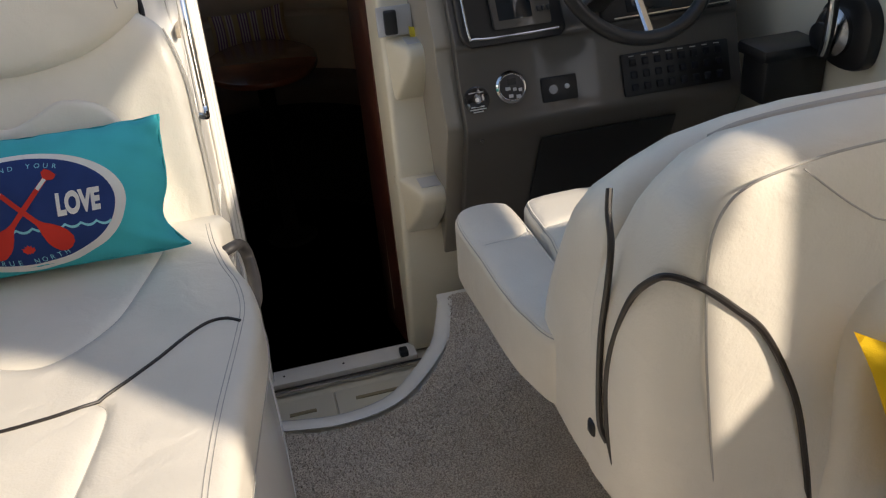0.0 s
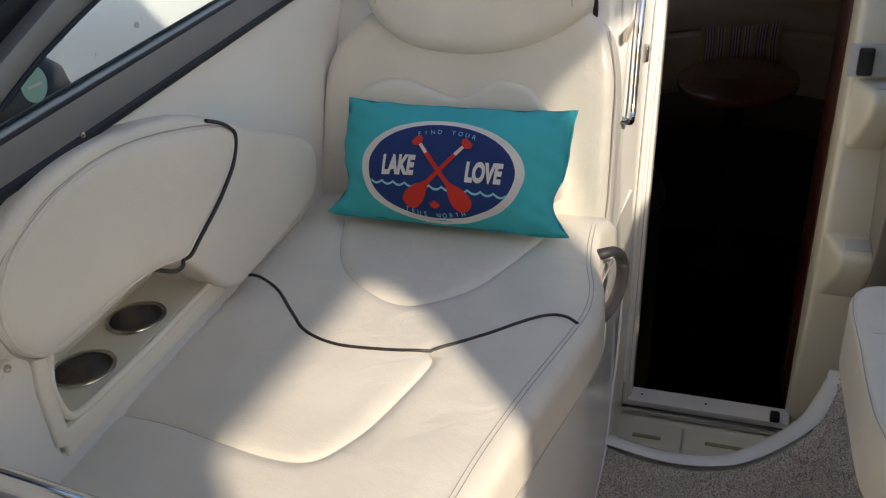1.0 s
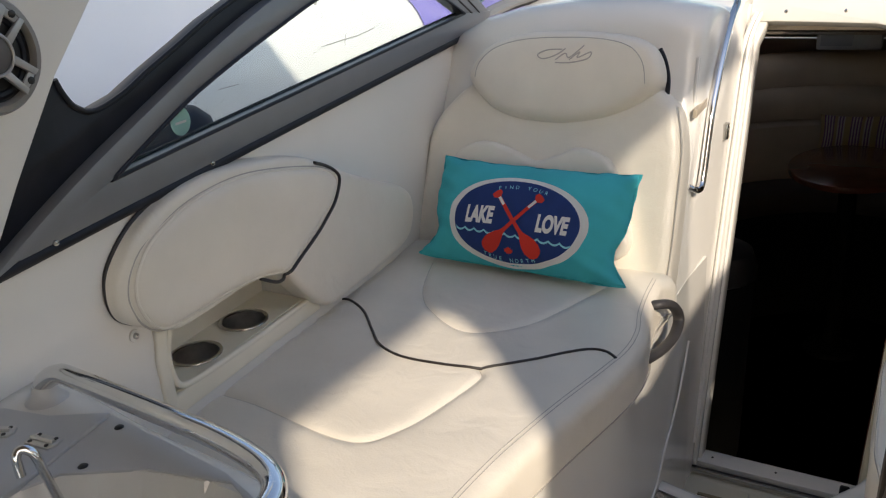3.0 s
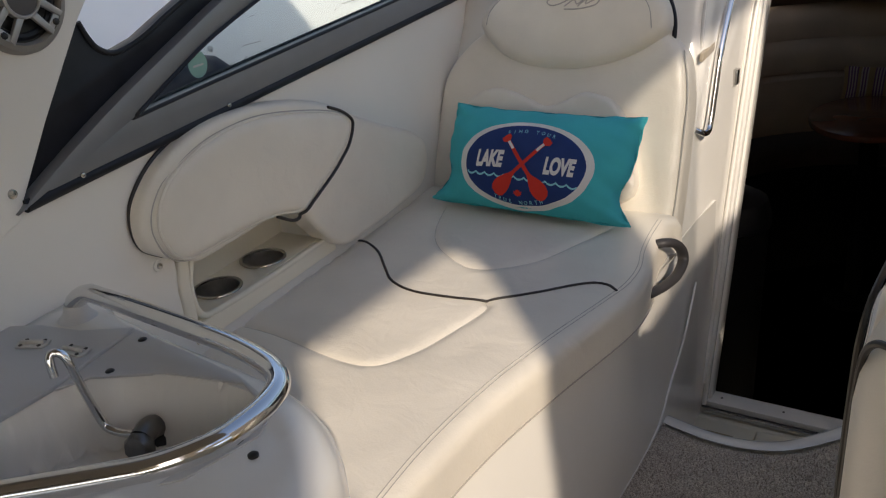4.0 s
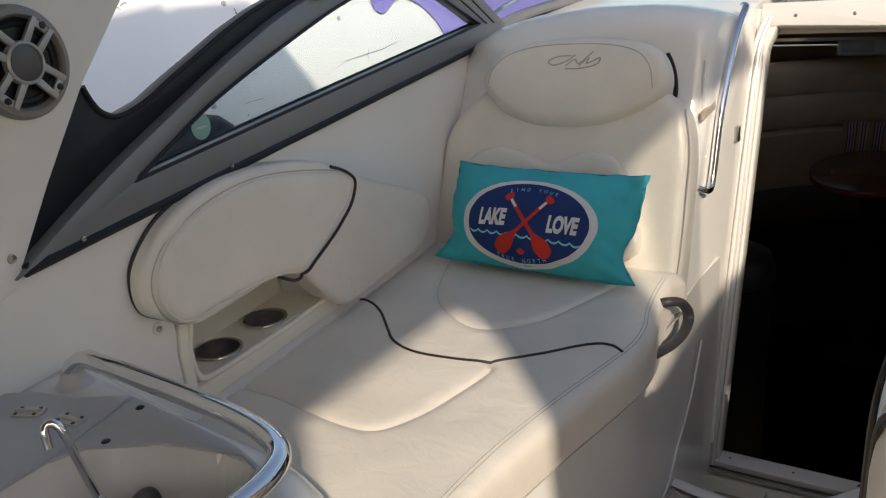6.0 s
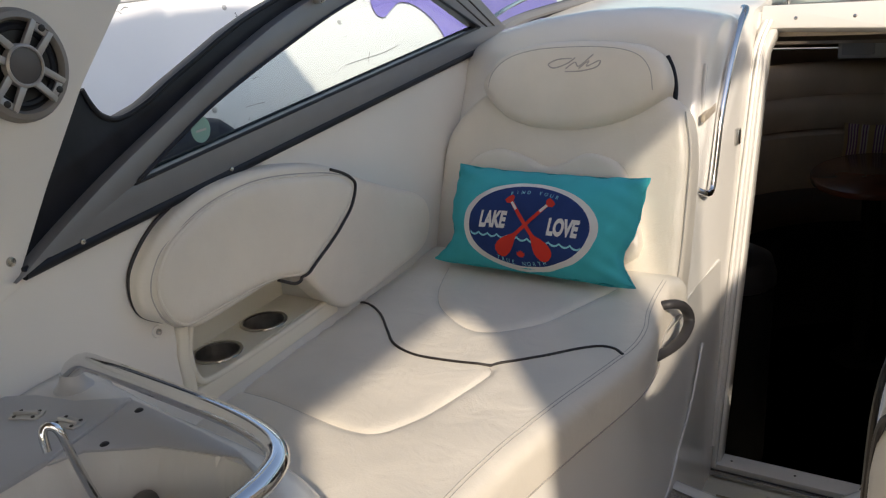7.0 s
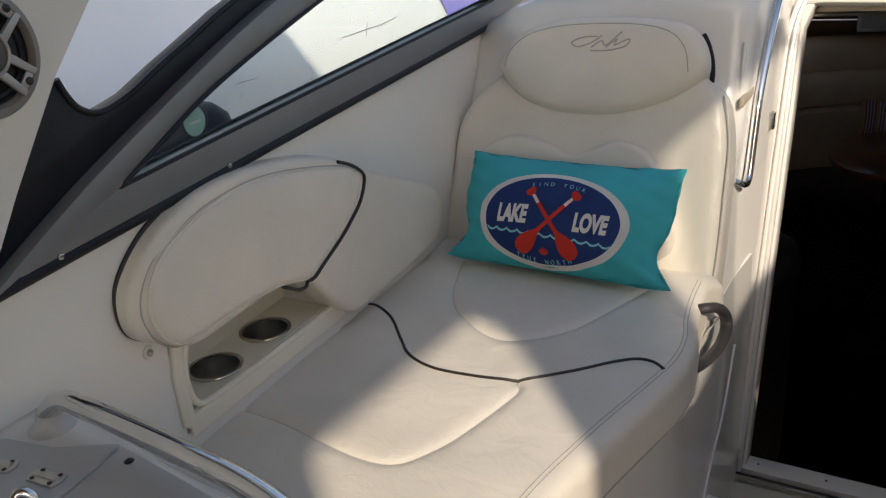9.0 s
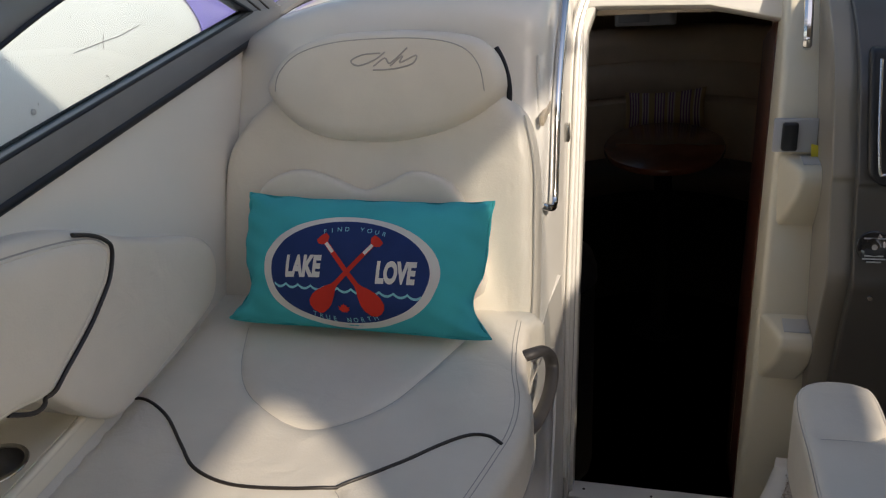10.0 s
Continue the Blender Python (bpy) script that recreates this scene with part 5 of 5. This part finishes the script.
part("side_cheek", bm, DASH_PALE, dash, "tan-grey dash cheek")
face = lambda u, v, h: Vector((u, 2.185 + 0.38 * (v - 0.56) - h, v))
panel_low = lambda u, v, h: Vector((u, 2.20 - 0.35 * (v - 0.40) - h, v))
part("access_panel", slab([(0.885, 0.14), (1.30, 0.14), (1.30, 0.465), (0.905, 0.465)], panel_low, 0.004, 0.014, 0.004), BLACK, dash, "black lower access panel")
bz = lambda u, v, h: Vector((u, 2.245 + 0.55 * (v - 0.73) - h, v))
part("plotter_hood", slab([(0.715, 0.735), (0.735, 0.715), (0.985, 0.715), (1.0, 0.735), (0.985, 0.95), (0.715, 0.97)], bz, -0.01, 0.03, 0.015, 3), BLACK, dash, "black plotter bezel")
part("plotter_trim", tube([bz(u, v, 0.031) for u, v in curve([(0.735, 0.95), (0.735, 0.76), (0.755, 0.738), (0.86, 0.735), (0.975, 0.737)], 4)], 0.0035, 6), STEEL, dash)
plot = part("plotter", slab([(0.80, 0.755), (0.955, 0.755), (0.958, 0.90), (0.80, 0.90)], bz, 0.03, 0.05, 0.006), DASH, dash, "grey chart plotter")
part("plotter_screen", slab([(0.815, 0.775), (0.905, 0.775), (0.905, 0.89), (0.815, 0.89)], bz, 0.048, 0.0515, 0.001), SCREEN, plot)
for i in range(3):
    for j in range(4):
        u, v = 0.918 + 0.014 * i, 0.785 + 0.024 * j
        part("key", slab([(u, v), (u + 0.009, v), (u + 0.009, v + 0.011), (u, v + 0.011)], bz, 0.049, 0.054, 0.001), BLACK, plot)
part("gauge_hood", slab([(1.10, 0.725), (1.47, 0.725), (1.48, 0.745), (1.46, 0.95), (1.10, 0.95)], bz, -0.01, 0.025, 0.012, 3), BLACK, dash)
part("gauge_screen", slab([(1.17, 0.745), (1.30, 0.745), (1.30, 0.90), (1.17, 0.90)], bz, 0.024, 0.029, 0.003), SCREEN, dash)
part("gauge_trim", tube([bz(u, v, 0.027) for u, v in ((1.13, 0.735), (1.465, 0.737), (1.455, 0.90))], 0.003, 6), STEEL, dash)
def turned(at_u, at_v, prof, sides=32):
    return lathe(prof, face(at_u, at_v, 0), (0, -0.935, 0.355), sides)
g = part("stereo_remote", turned(0.833, 0.605, [(0.042, 0.0), (0.042, 0.012), (0.037, 0.017), (0.034, 0.013)]), CHROME, dash, "round stereo remote with chrome ring")
part("remote_face", turned(0.833, 0.605, [(0.0345, 0.005), (0.033, 0.0145), (0.01, 0.015)]), BLACK, g)
for u, v, w in ((0.815, 0.603, 0.014), (0.835, 0.600, 0.010), (0.850, 0.597, 0.010), (0.822, 0.585, 0.012), (0.842, 0.582, 0.012)):
    part("remote_key", slab([(u, v), (u + w, v), (u + w, v + 0.008), (u, v + 0.008)], face, 0.0125, 0.017, 0.001), GEL_GREY, g)
part("remote_display", slab([(0.823, 0.615), (0.846, 0.615), (0.846, 0.630), (0.823, 0.630)], face, 0.0125, 0.0165), SCREEN, g)
k = part("disc_plate", turned(0.738, 0.588, [(0.034, 0.0), (0.034, 0.005), (0.031, 0.007), (0.010, 0.0075)]), DISC, dash, "round glossy black disc plate")
part("disc_boss", turned(0.738, 0.588, [(0.006, 0.004), (0.006, 0.010)], 12), STEEL, k)
for v, w in ((0.606, 0.020), (0.600, 0.014), (0.572, 0.018), (0.566, 0.022), (0.560, 0.014)):
    part("print_bar", slab([(0.738 - w, v), (0.738 + w, v), (0.738 + w, v + 0.003), (0.738 - w, v + 0.003)], face, 0.0070, 0.0078), GEL_GREY, k)
w = part("socket_plate", slab([(0.915, 0.555), (1.015, 0.555), (1.015, 0.615), (0.915, 0.615)], face, 0.0, 0.008, 0.005), BLACK, dash, "black socket plate")
part("socket", lathe([(0.012, 0.0), (0.012, 0.006)], face(0.945, 0.585, 0.007), (0, -0.935, 0.355), 14), SCREEN, w)
part("indicator", lathe([(0.007, 0.0), (0.006, 0.006), (0.003, 0.008)], face(0.985, 0.588, 0.007), (0, -0.935, 0.355), 12), LABEL_WHITE, w, "white toggle")
r = part("rocker_panel", slab([(1.145, 0.535), (1.462, 0.535), (1.462, 0.640), (1.145, 0.640)], face, 0.0, 0.010, 0.008), BLACK, dash, "black rocker switch panel")
for i in range(8):
    part("legend", slab([(1.166 + 0.036 * i, 0.6335), (1.182 + 0.036 * i, 0.6335), (1.182 + 0.036 * i, 0.6355), (1.166 + 0.036 * i, 0.6355)], face, 0.0095, 0.0108), GEL_GREY, r)
    for j in range(3):
        u, v = 1.166 + 0.036 * i, 0.549 + 0.031 * j
        part("rocker", slab([(u, v), (u + 0.019, v), (u + 0.019, v + 0.018), (u, v + 0.018)], face, 0.009, 0.016, 0.003), BLACK_RUBBER, r)
part("dash_screw", lathe([(0.006, 0), (0.005, 0.003)], panel_low(0.735, 0.49, 0.016), (0, -1, 0), 10), STEEL, dash)

wheel = thing("steering_wheel", (1.10, 2.05, 0.93), "black padded steering wheel with silver spokes", "steering wheel")
wx = Matrix.Translation((1.085, 2.03, 0.925)) @ Matrix.Rotation(radians(-32), 4, "X") @ Matrix.Rotation(radians(90), 4, "X")
wc = lambda r, a, h=0.0: wx @ Vector((r * math.cos(a), r * math.sin(a), h))
part("rim", tube([wc(0.185, 2 * math.pi * i / 48) for i in range(48)], 0.017, 12, True), BLACK, wheel)
for a in (90, 210, 330, -90):
    part("spoke", tube([wc(0.03, radians(a), -0.03), wc(0.10, radians(a), -0.02), wc(0.18, radians(a), 0.0)], 0.013, 8, flat=0.6), CHROME if a == -90 else BLACK, wheel)
part("hub", lathe([(0.05, -0.05), (0.05, 0.0), (0.035, 0.012), (0.01, 0.014)], wx @ Vector((0, 0, -0.02)), wx.to_3x3() @ Vector((0, 0, 1)), 24), BLACK, wheel)
part("column", tube([wx @ Vector((0, 0, -0.05)), wx @ Vector((0, 0, -0.25))], 0.04, 14), BLACK, wheel)

control = thing("throttle_control", (1.6, 1.9, 0.6), "black engine control box with chrome levers", "throttle")
part("box", box(1.44, 1.62, 1.99, 2.10, 0.52, 0.655, 0.012), BLACK, control)
part("box_lip", box(1.42, 1.60, 1.972, 2.10, 0.638, 0.672, 0.010), BLACK, control)
part("plate", slab([tuple(p) for p in curve([(1.83, 0.655), (1.88, 0.625), (1.96, 0.63), (2.005, 0.68), (2.0, 0.755), (1.94, 0.80), (1.87, 0.805), (1.825, 0.75)], 5, True)], aft_profile, 1.585, 1.625, 0.008), BLACK, control)
part("boss", lathe([(0.06, 0.0), (0.06, 0.015), (0.045, 0.03), (0.02, 0.035)], (1.588, 1.94, 0.71), (-1, 0, 0), 24), STEEL, control)
part("boss_ring", lathe([(0.032, 0.02), (0.032, 0.045), (0.015, 0.05)], (1.588, 1.95, 0.70), (-1, 0, 0), 20), BLACK, control)
part("lever", tube(curve([(1.55, 1.93, 0.655), (1.535, 1.905, 0.70), (1.53, 1.895, 0.77), (1.53, 1.90, 0.86)], 5), 0.013, 10, flat=0.6), BLACK, control)
part("lever_edge", tube(curve([(1.535, 1.915, 0.665), (1.520, 1.888, 0.705), (1.514, 1.880, 0.77), (1.514, 1.885, 0.83)], 5), 0.006, 8), CHROME, control, "bright lever edge")
part("lever_grip", tube([(1.53, 1.90, 0.84), (1.49, 1.905, 0.90)], 0.022, 10), BLACK, control)

# ---- cabin furniture ----
sofa = thing("cabin_settee", (0.3, 4.4, -0.75), "curved tan leather settee in the cabin", "sofa")
arcs = [(math.radians(a)) for a in range(-10, 191, 10)]
def settee_row(r0, r1, z0, z1, back):
    bm = bmesh.new()
    sect = [(r0, z0), (r0 - 0.01, (z0 + z1) / 2), (r0 + 0.01, z1 - 0.03), (r0 + 0.05, z1), (r1 - 0.04, z1), (r1, z1 - 0.03), (r1, z0)]
    loops = [[bm.verts.new((0.28 + rr * math.cos(a) * 0.95, 3.92 + rr * math.sin(a) * 1.05 + back * (z - z0), z)) for rr, z in sect] for a in arcs]
    for a, b in zip(loops, loops[1:]):
        for j in range(len(sect)):
            bm.faces.new((a[j], a[(j + 1) % len(sect)], b[(j + 1) % len(sect)], b[j]))
    bm.faces.new(loops[0]), bm.faces.new(loops[-1])
    return bm
# base is painted near-black in place of the shade under the table
part("settee_base", settee_row(0.62, 1.05, -0.75, -0.20, 0.0), CABIN_SHADE_BLACK, sofa, "settee base, painted near-black for the cabin's shade")
# seat cushion carries painted shade, unlike the tan backs
part("seat_cushion", settee_row(0.70, 1.05, -0.20, -0.06, 0.0), SHADED_BROWN, sofa, "settee seat cushion, painted dark brown for shade")
part("back_cushion", settee_row(0.86, 1.06, -0.06, 0.255, 0.05), TAN, sofa)
part("back_cushion", settee_row(0.90, 1.09, 0.255, 0.42, 0.05), TAN, sofa)
part("top_cushion", settee_row(0.95, 1.12, 0.42, 0.58, 0.05), TAN, sofa)

striped = thing("striped_pillow", (0.28, 4.3, 0.1), "violet, cream and gold striped pillow on the settee", "pillow")
STRIPE = [material("stripe_violet", (0.24, 0.12, 0.20), 0.9), material("stripe_gold", (0.50, 0.34, 0.17), 0.9), material("stripe_cream", (0.66, 0.56, 0.48), 0.9)]
bm = bmesh.new()
me_faces = []
for side in (1, -1):
    g = []
    for j in range(13):
        row = []
        for i in range(57):
            u, v = 2 * i / 56 - 1, 2 * j / 12 - 1
            f = max(0, 1 - abs(u) ** 2.6) ** 0.6 * max(0, 1 - abs(v) ** 2.6) ** 0.6
            row.append(bm.verts.new((0.258 + 0.20 * u * (1 - 0.05 * (1 - v * v)), 4.70 + 0.04 * v - 0.06 * f * side, 0.215 + 0.095 * v * (1 - 0.18 * (1 - u * u)) + 0.012 * u)))
        g.append(row)
    for j in range(12):
        for i in range(56):
            f = bm.faces.new((g[j][i], g[j][i + 1], g[j + 1][i + 1], g[j + 1][i]))
            f.material_index = (1, 1, 1, 0, 2, 0, 2, 0, 2, 0, 1, 1, 2, 0, 2, 0, 2, 1)[i % 18]
bmesh.ops.remove_doubles(bm, verts=bm.verts, dist=0.001)
cov = part("cover", bm, STRIPE[0], striped)
cov.data.materials.append(STRIPE[1]), cov.data.materials.append(STRIPE[2])

table = thing("cabin_table", (0.27, 3.65, -0.75), "oval cherry-wood cabin table on a pedestal", "table")
bm = slab(ellipse(0.265, 0.36, 48, 0.27, 4.17), flat_xyz, 0.17, 0.2, 0.008)
part("tabletop", bm, WOOD, table)
# pedestal takes the same near-black as painted shade
part("pedestal", lathe([(0.13, -0.75), (0.12, -0.73), (0.04, -0.70), (0.04, 0.17)], (0.27, 4.17, 0), (0, 0, 1), 20), CABIN_SHADE_BLACK, table)
bin_ = thing("cabin_bin", (-0.08, 3.0, -0.75), "round black bin inside the companionway", "bin")
part("bin_body", lathe([(0.12, -0.75), (0.13, -0.70), (0.145, 0.05), (0.02, 0.06)], (-0.07, 3.05, 0), (0, 0, 1), 28), CABIN_SHADE_BLACK, bin_)
part("bin_lid", lathe([(0.147, 0.055), (0.153, 0.06), (0.153, 0.10), (0.135, 0.16), (0.08, 0.19), (0.02, 0.20)], (-0.07, 3.05, 0), (0, 0, 1), 28), BLACK, bin_, "domed black lid")
lamp = thing("cabin_vent", (0.3, 4.9, 0.8), "white air-conditioning vent in the cabin", "vent")
part("vent_frame", box(0.0, 0.30, 4.78, 4.86, 0.62, 0.72, 0.01), LABEL_WHITE, lamp)
part("vent_grille", box(0.02, 0.17, 4.774, 4.782, 0.64, 0.70, 0.003), GEL_GREY, lamp)

# ---- outside ----
nb = thing("neighbour_boat", (-2.4, 3.0, -0.75), "white neighbouring cruiser with a purple bow stripe", "boat")
def hull_at(u, v, h):
    """The neighbour's side: u forward, v up, h towards us."""
    bow = max(0.0, u - 3.0)
    return Vector((-1.9 - 0.05 * max(0.0, bow - 2.2) ** 2 - 0.30 * max(0, v - 0.8) + 0.02 + h, u, v))
bm = bmesh.new()
grid = [[bm.verts.new(hull_at(-2 + 0.3 * i, -0.8 + 0.15 * j, 0)) for i in range(31)] for j in range(20)]
for j in range(19):
    for i in range(30):
        bm.faces.new((grid[j][i], grid[j][i + 1], grid[j + 1][i + 1], grid[j + 1][i]))
bk = [[bm.verts.new((-4.2, -2 + 0.3 * i, z)) for i in range(31)] for z in (-0.8, 2.05)]
for i in range(30):
    bm.faces.new((grid[-1][i], grid[-1][i + 1], bk[1][i + 1], bk[1][i]))
    bm.faces.new((bk[0][i], bk[0][i + 1], bk[1][i + 1], bk[1][i]))
part("hull", bm, HULL_WHITE, nb)
swoosh = curve([(3.95, 0.70), (4.03, 0.81), (4.01, 0.93), (3.92, 1.03), (3.82, 1.085), (3.72, 1.10), (3.64, 1.075), (3.56, 1.045), (3.50, 1.07), (3.50, 1.15), (3.6, 1.3), (4.0, 1.58), (5.4, 1.6), (5.4, 0.5), (4.4, 0.45), (4.1, 0.55)], 5, True)
part("purple_flash", flat_shape([tuple(p) for p in swoosh], lambda u, v: hull_at(u, v, 0.012), step=0.05), PURPLE, nb, "purple painted flash")
for z in (1.266, 1.291):
    part("styling_line", tube([hull_at(u, z, 0.0) for u in np.linspace(-2, 6.9, 40)], 0.006, 6), GEL_GREY, nb, "moulded line along the hull")
part("rub_rail", tube([hull_at(u, 1.52, 0.02) for u in np.linspace(-2, 6.9, 30)], 0.03, 8), GEL_GREY, nb)
for pts in ([(3.15, 0.869), (3.24, 0.872), (3.33, 0.876), (3.45, 0.879), (3.60, 0.896)], [(3.322, 0.850), (3.335, 0.875), (3.36, 0.90)], [(3.085, 0.850), (3.095, 0.854)], [(3.14, 1.08), (3.145, 1.10)], [(2.46, 0.807), (2.51, 0.808), (2.57, 0.807)], [(3.16, 1.03), (3.165, 1.035)]):
    part("scuff_mark", tube([hull_at(u, v, 0.004) for u, v in pts], 0.0011, 5), SCUFF, nb, "dark scuff on the gelcoat")
random.seed(11)
for k in range(26):
    u, v = random.uniform(2.0, 3.5), random.uniform(0.62, 1.25)
    du, dv = random.uniform(-0.035, 0.035), random.uniform(-0.012, 0.02)
    part("scuff_mark", tube([hull_at(u, v, 0.003), hull_at(u + du * 0.6, v + dv, 0.003), hull_at(u + du, v + dv * 0.7, 0.003)], random.uniform(0.0006, 0.0014), 5), SCUFF, nb)
for u, v in ((2.303, 0.827), (2.10, 0.80), (2.55, 1.196), (3.217, 1.058), (2.85, 0.72)):
    part("rivet", lathe([(0.012, -0.002), (0.011, 0.004), (0.004, 0.007)], hull_at(u, v, 0), (1, 0, 0), 12), GEL_GREY, nb)
fender = thing("fender", (-1.07, 1.41, 0.5), "navy-covered fender hung over the side, with a second one added", "fender")
part("cover", lathe([(0.03, 0.3), (0.08, 0.33), (0.11, 0.40), (0.11, 0.93), (0.10, 0.975), (0.07, 1.002), (0.03, 1.012), (0.015, 1.013)], (-1.06, 1.49, -0.03), (0, 0, 1), 28), NAVY, fender)
# second cover added to fill the dark area at the window's aft corner
part("cover", lathe([(0.03, 0.3), (0.09, 0.33), (0.115, 0.40), (0.125, 0.90), (0.11, 0.95), (0.06, 0.98), (0.02, 0.985)], (-1.02, 1.17, 0), (0, 0, 1), 28), NAVY, fender)
sticker = thing("window_sticker", side_wall(1.117, 1.054, -0.006), "round pale green permit sticker on the side window", "sticker")
part("disc", slab(ellipse(0.0255, 0.0255, 40, 1.117, 1.055), side_wall, -0.0058, -0.0046), MINT, sticker)
part("print_bar", slab([(1.103, 1.051), (1.131, 1.051), (1.131, 1.055), (1.103, 1.055)], side_wall, -0.0047, -0.0040), GEL_GREY, sticker)
dock = thing("dock", (0.0, 18.0, -0.5), "broad grey concrete dock beyond the bows", "dock")
for i in range(24):
    part("dock_slab", box(-30, 40, 17 + 2.0 * i, 18.98 + 2.0 * i, -0.55, -0.38), DOCK, dock, smooth=False)
rail_f = thing("bow_rail", (0.3, 4.5, 1.1), "chrome bow rail round the foredeck", "rail")
bow_line = [(-0.79, 2.62, 1.10), (-0.80, 2.80, 1.127), (-0.86, 3.25, 1.150), (-0.92, 3.80, 1.175), (-0.85, 4.35, 1.20), (-0.55, 5.05, 1.22), (0.0, 5.62, 1.23), (0.35, 5.72, 1.23), (0.70, 5.62, 1.23), (1.25, 5.05, 1.22), (1.55, 4.35, 1.20), (1.70, 3.6, 1.17)]
part("top_tube", tube(curve(bow_line, 5), 0.008, 8), CHROME, rail_f)
for x, y, z in ((-0.875, 4.15, 1.195), (-0.62, 4.92, 1.215), (-0.12, 5.52, 1.23), (0.82, 5.52, 1.23), (1.32, 4.92, 1.215), (1.58, 4.15, 1.195)):
    px, py = x + (0.35 - x) * 0.16, y - 0.10
    part("stanchion", tube([(px, py, deck_at(px, py, 1.07).z), (x, y, z)], 0.007, 8), CHROME, rail_f)

# canvas top over the cockpit, from the port arch to the starboard coaming
bimini = thing("bimini_top", (0.5, -0.4, 2.4), "taupe canvas bimini stretched over the cockpit", "canopy")
front_edge = [(-0.64, 1.42), (-0.57, 1.39), (-0.34, 1.27), (-0.20, 1.21), (-0.01, 1.15), (0.30, 1.16), (1.64, 1.17)]
bm = bmesh.new()
g = []
for j in range(25):
    row = []
    for i in range(25):
        x = -0.62 + 2.26 * i / 24
        k = j / 24
        ahead = float(np.interp(x, [a for a, _ in front_edge], [b for _, b in front_edge]))
        z = 2.495 - 0.10 * i / 24 + 0.03 * math.sin(math.pi * i / 24)
        y = -2.1 + (ahead - 1.065 * (z - 2.375) * (i / 24) ** 0.5 + 2.1) * k
        sag = 0.085 * max(0.0, 1 - i / 6) * max(0.0, min(1.0, (y - 0.96) / 0.12))
        row.append(bm.verts.new((x, y, z - sag)))
    g.append(row)
for j in range(24):
    for i in range(24):
        bm.faces.new((g[j][i], g[j][i + 1], g[j + 1][i + 1], g[j + 1][i]))
bmesh.ops.solidify(bm, geom=bm.faces[:], thickness=0.006)
part("canvas", bm, CANVAS, bimini)
# unseen panels, added and cut so the sun patches land as wanted
curtain = thing("sun_shaping_panels", (1.62, -0.4, 1.0), "unseen translucent canvas panels added to shape the sun patches, hung from the bimini", "curtain")
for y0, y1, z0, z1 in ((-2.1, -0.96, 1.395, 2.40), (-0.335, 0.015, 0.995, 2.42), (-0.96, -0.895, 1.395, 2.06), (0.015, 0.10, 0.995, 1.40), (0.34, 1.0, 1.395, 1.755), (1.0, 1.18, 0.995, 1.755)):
    part("shade_panel", slab([(y0, z0), (y1, z0), (y1, z1), (y0, z1)], aft_profile, 1.615, 1.625), FILL_CANVAS, curtain)
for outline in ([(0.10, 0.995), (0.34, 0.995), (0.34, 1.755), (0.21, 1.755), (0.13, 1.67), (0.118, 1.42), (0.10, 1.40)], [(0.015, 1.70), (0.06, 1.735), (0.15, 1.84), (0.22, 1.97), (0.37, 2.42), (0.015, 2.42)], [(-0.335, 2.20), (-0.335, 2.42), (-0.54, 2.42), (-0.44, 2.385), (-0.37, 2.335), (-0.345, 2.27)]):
    part("shade_panel", slab(outline, aft_profile, 1.615, 1.625), FILL_CANVAS, curtain)
# tinted pane added only to weaken sun on the lounge back
part("sun_dimming_panel", slab([(0.36, 1.757), (0.62, 1.757), (0.62, 2.395), (0.368, 2.395)], aft_profile, 1.618, 1.621), SUN_DIM_VINYL, curtain, "unseen tinted vinyl pane added to dim the sun")
# unseen forward panel, added to keep sun off column and dash
forward_shade = [(1.18, 1.0), (2.35, 1.0), (2.35, 1.14), (1.68, 1.95), (1.38, 2.12), (1.18, 2.40)]
part("shade_panel", slab(forward_shade, aft_profile, 1.612, 1.622, 0.003), FILL_CANVAS, curtain)
# unseen flaps added to darken the console; stern one cut short for cabin light
aft_shade_flap = thing("aft_shade_flap", (0.5, -2.1, 0.95), "unseen taupe canvas flaps added to dim the light from aft", "curtain")
part("shade_panel", slab([(-0.62, 1.42), (1.62, 1.42), (1.62, 2.40), (-0.62, 2.495)], lambda u, v, h: Vector((u, h - 0.22 * (v - 0.945), v)), -1.745, -1.735), CANVAS, aft_shade_flap)
part("shade_panel", slab([(-2.1, 2.47), (-1.74, 0.88), (0.15, 0.87), (0.62, 1.95), (0.95, 2.45)], side_wall, -0.13, -0.12), CANVAS, aft_shade_flap)
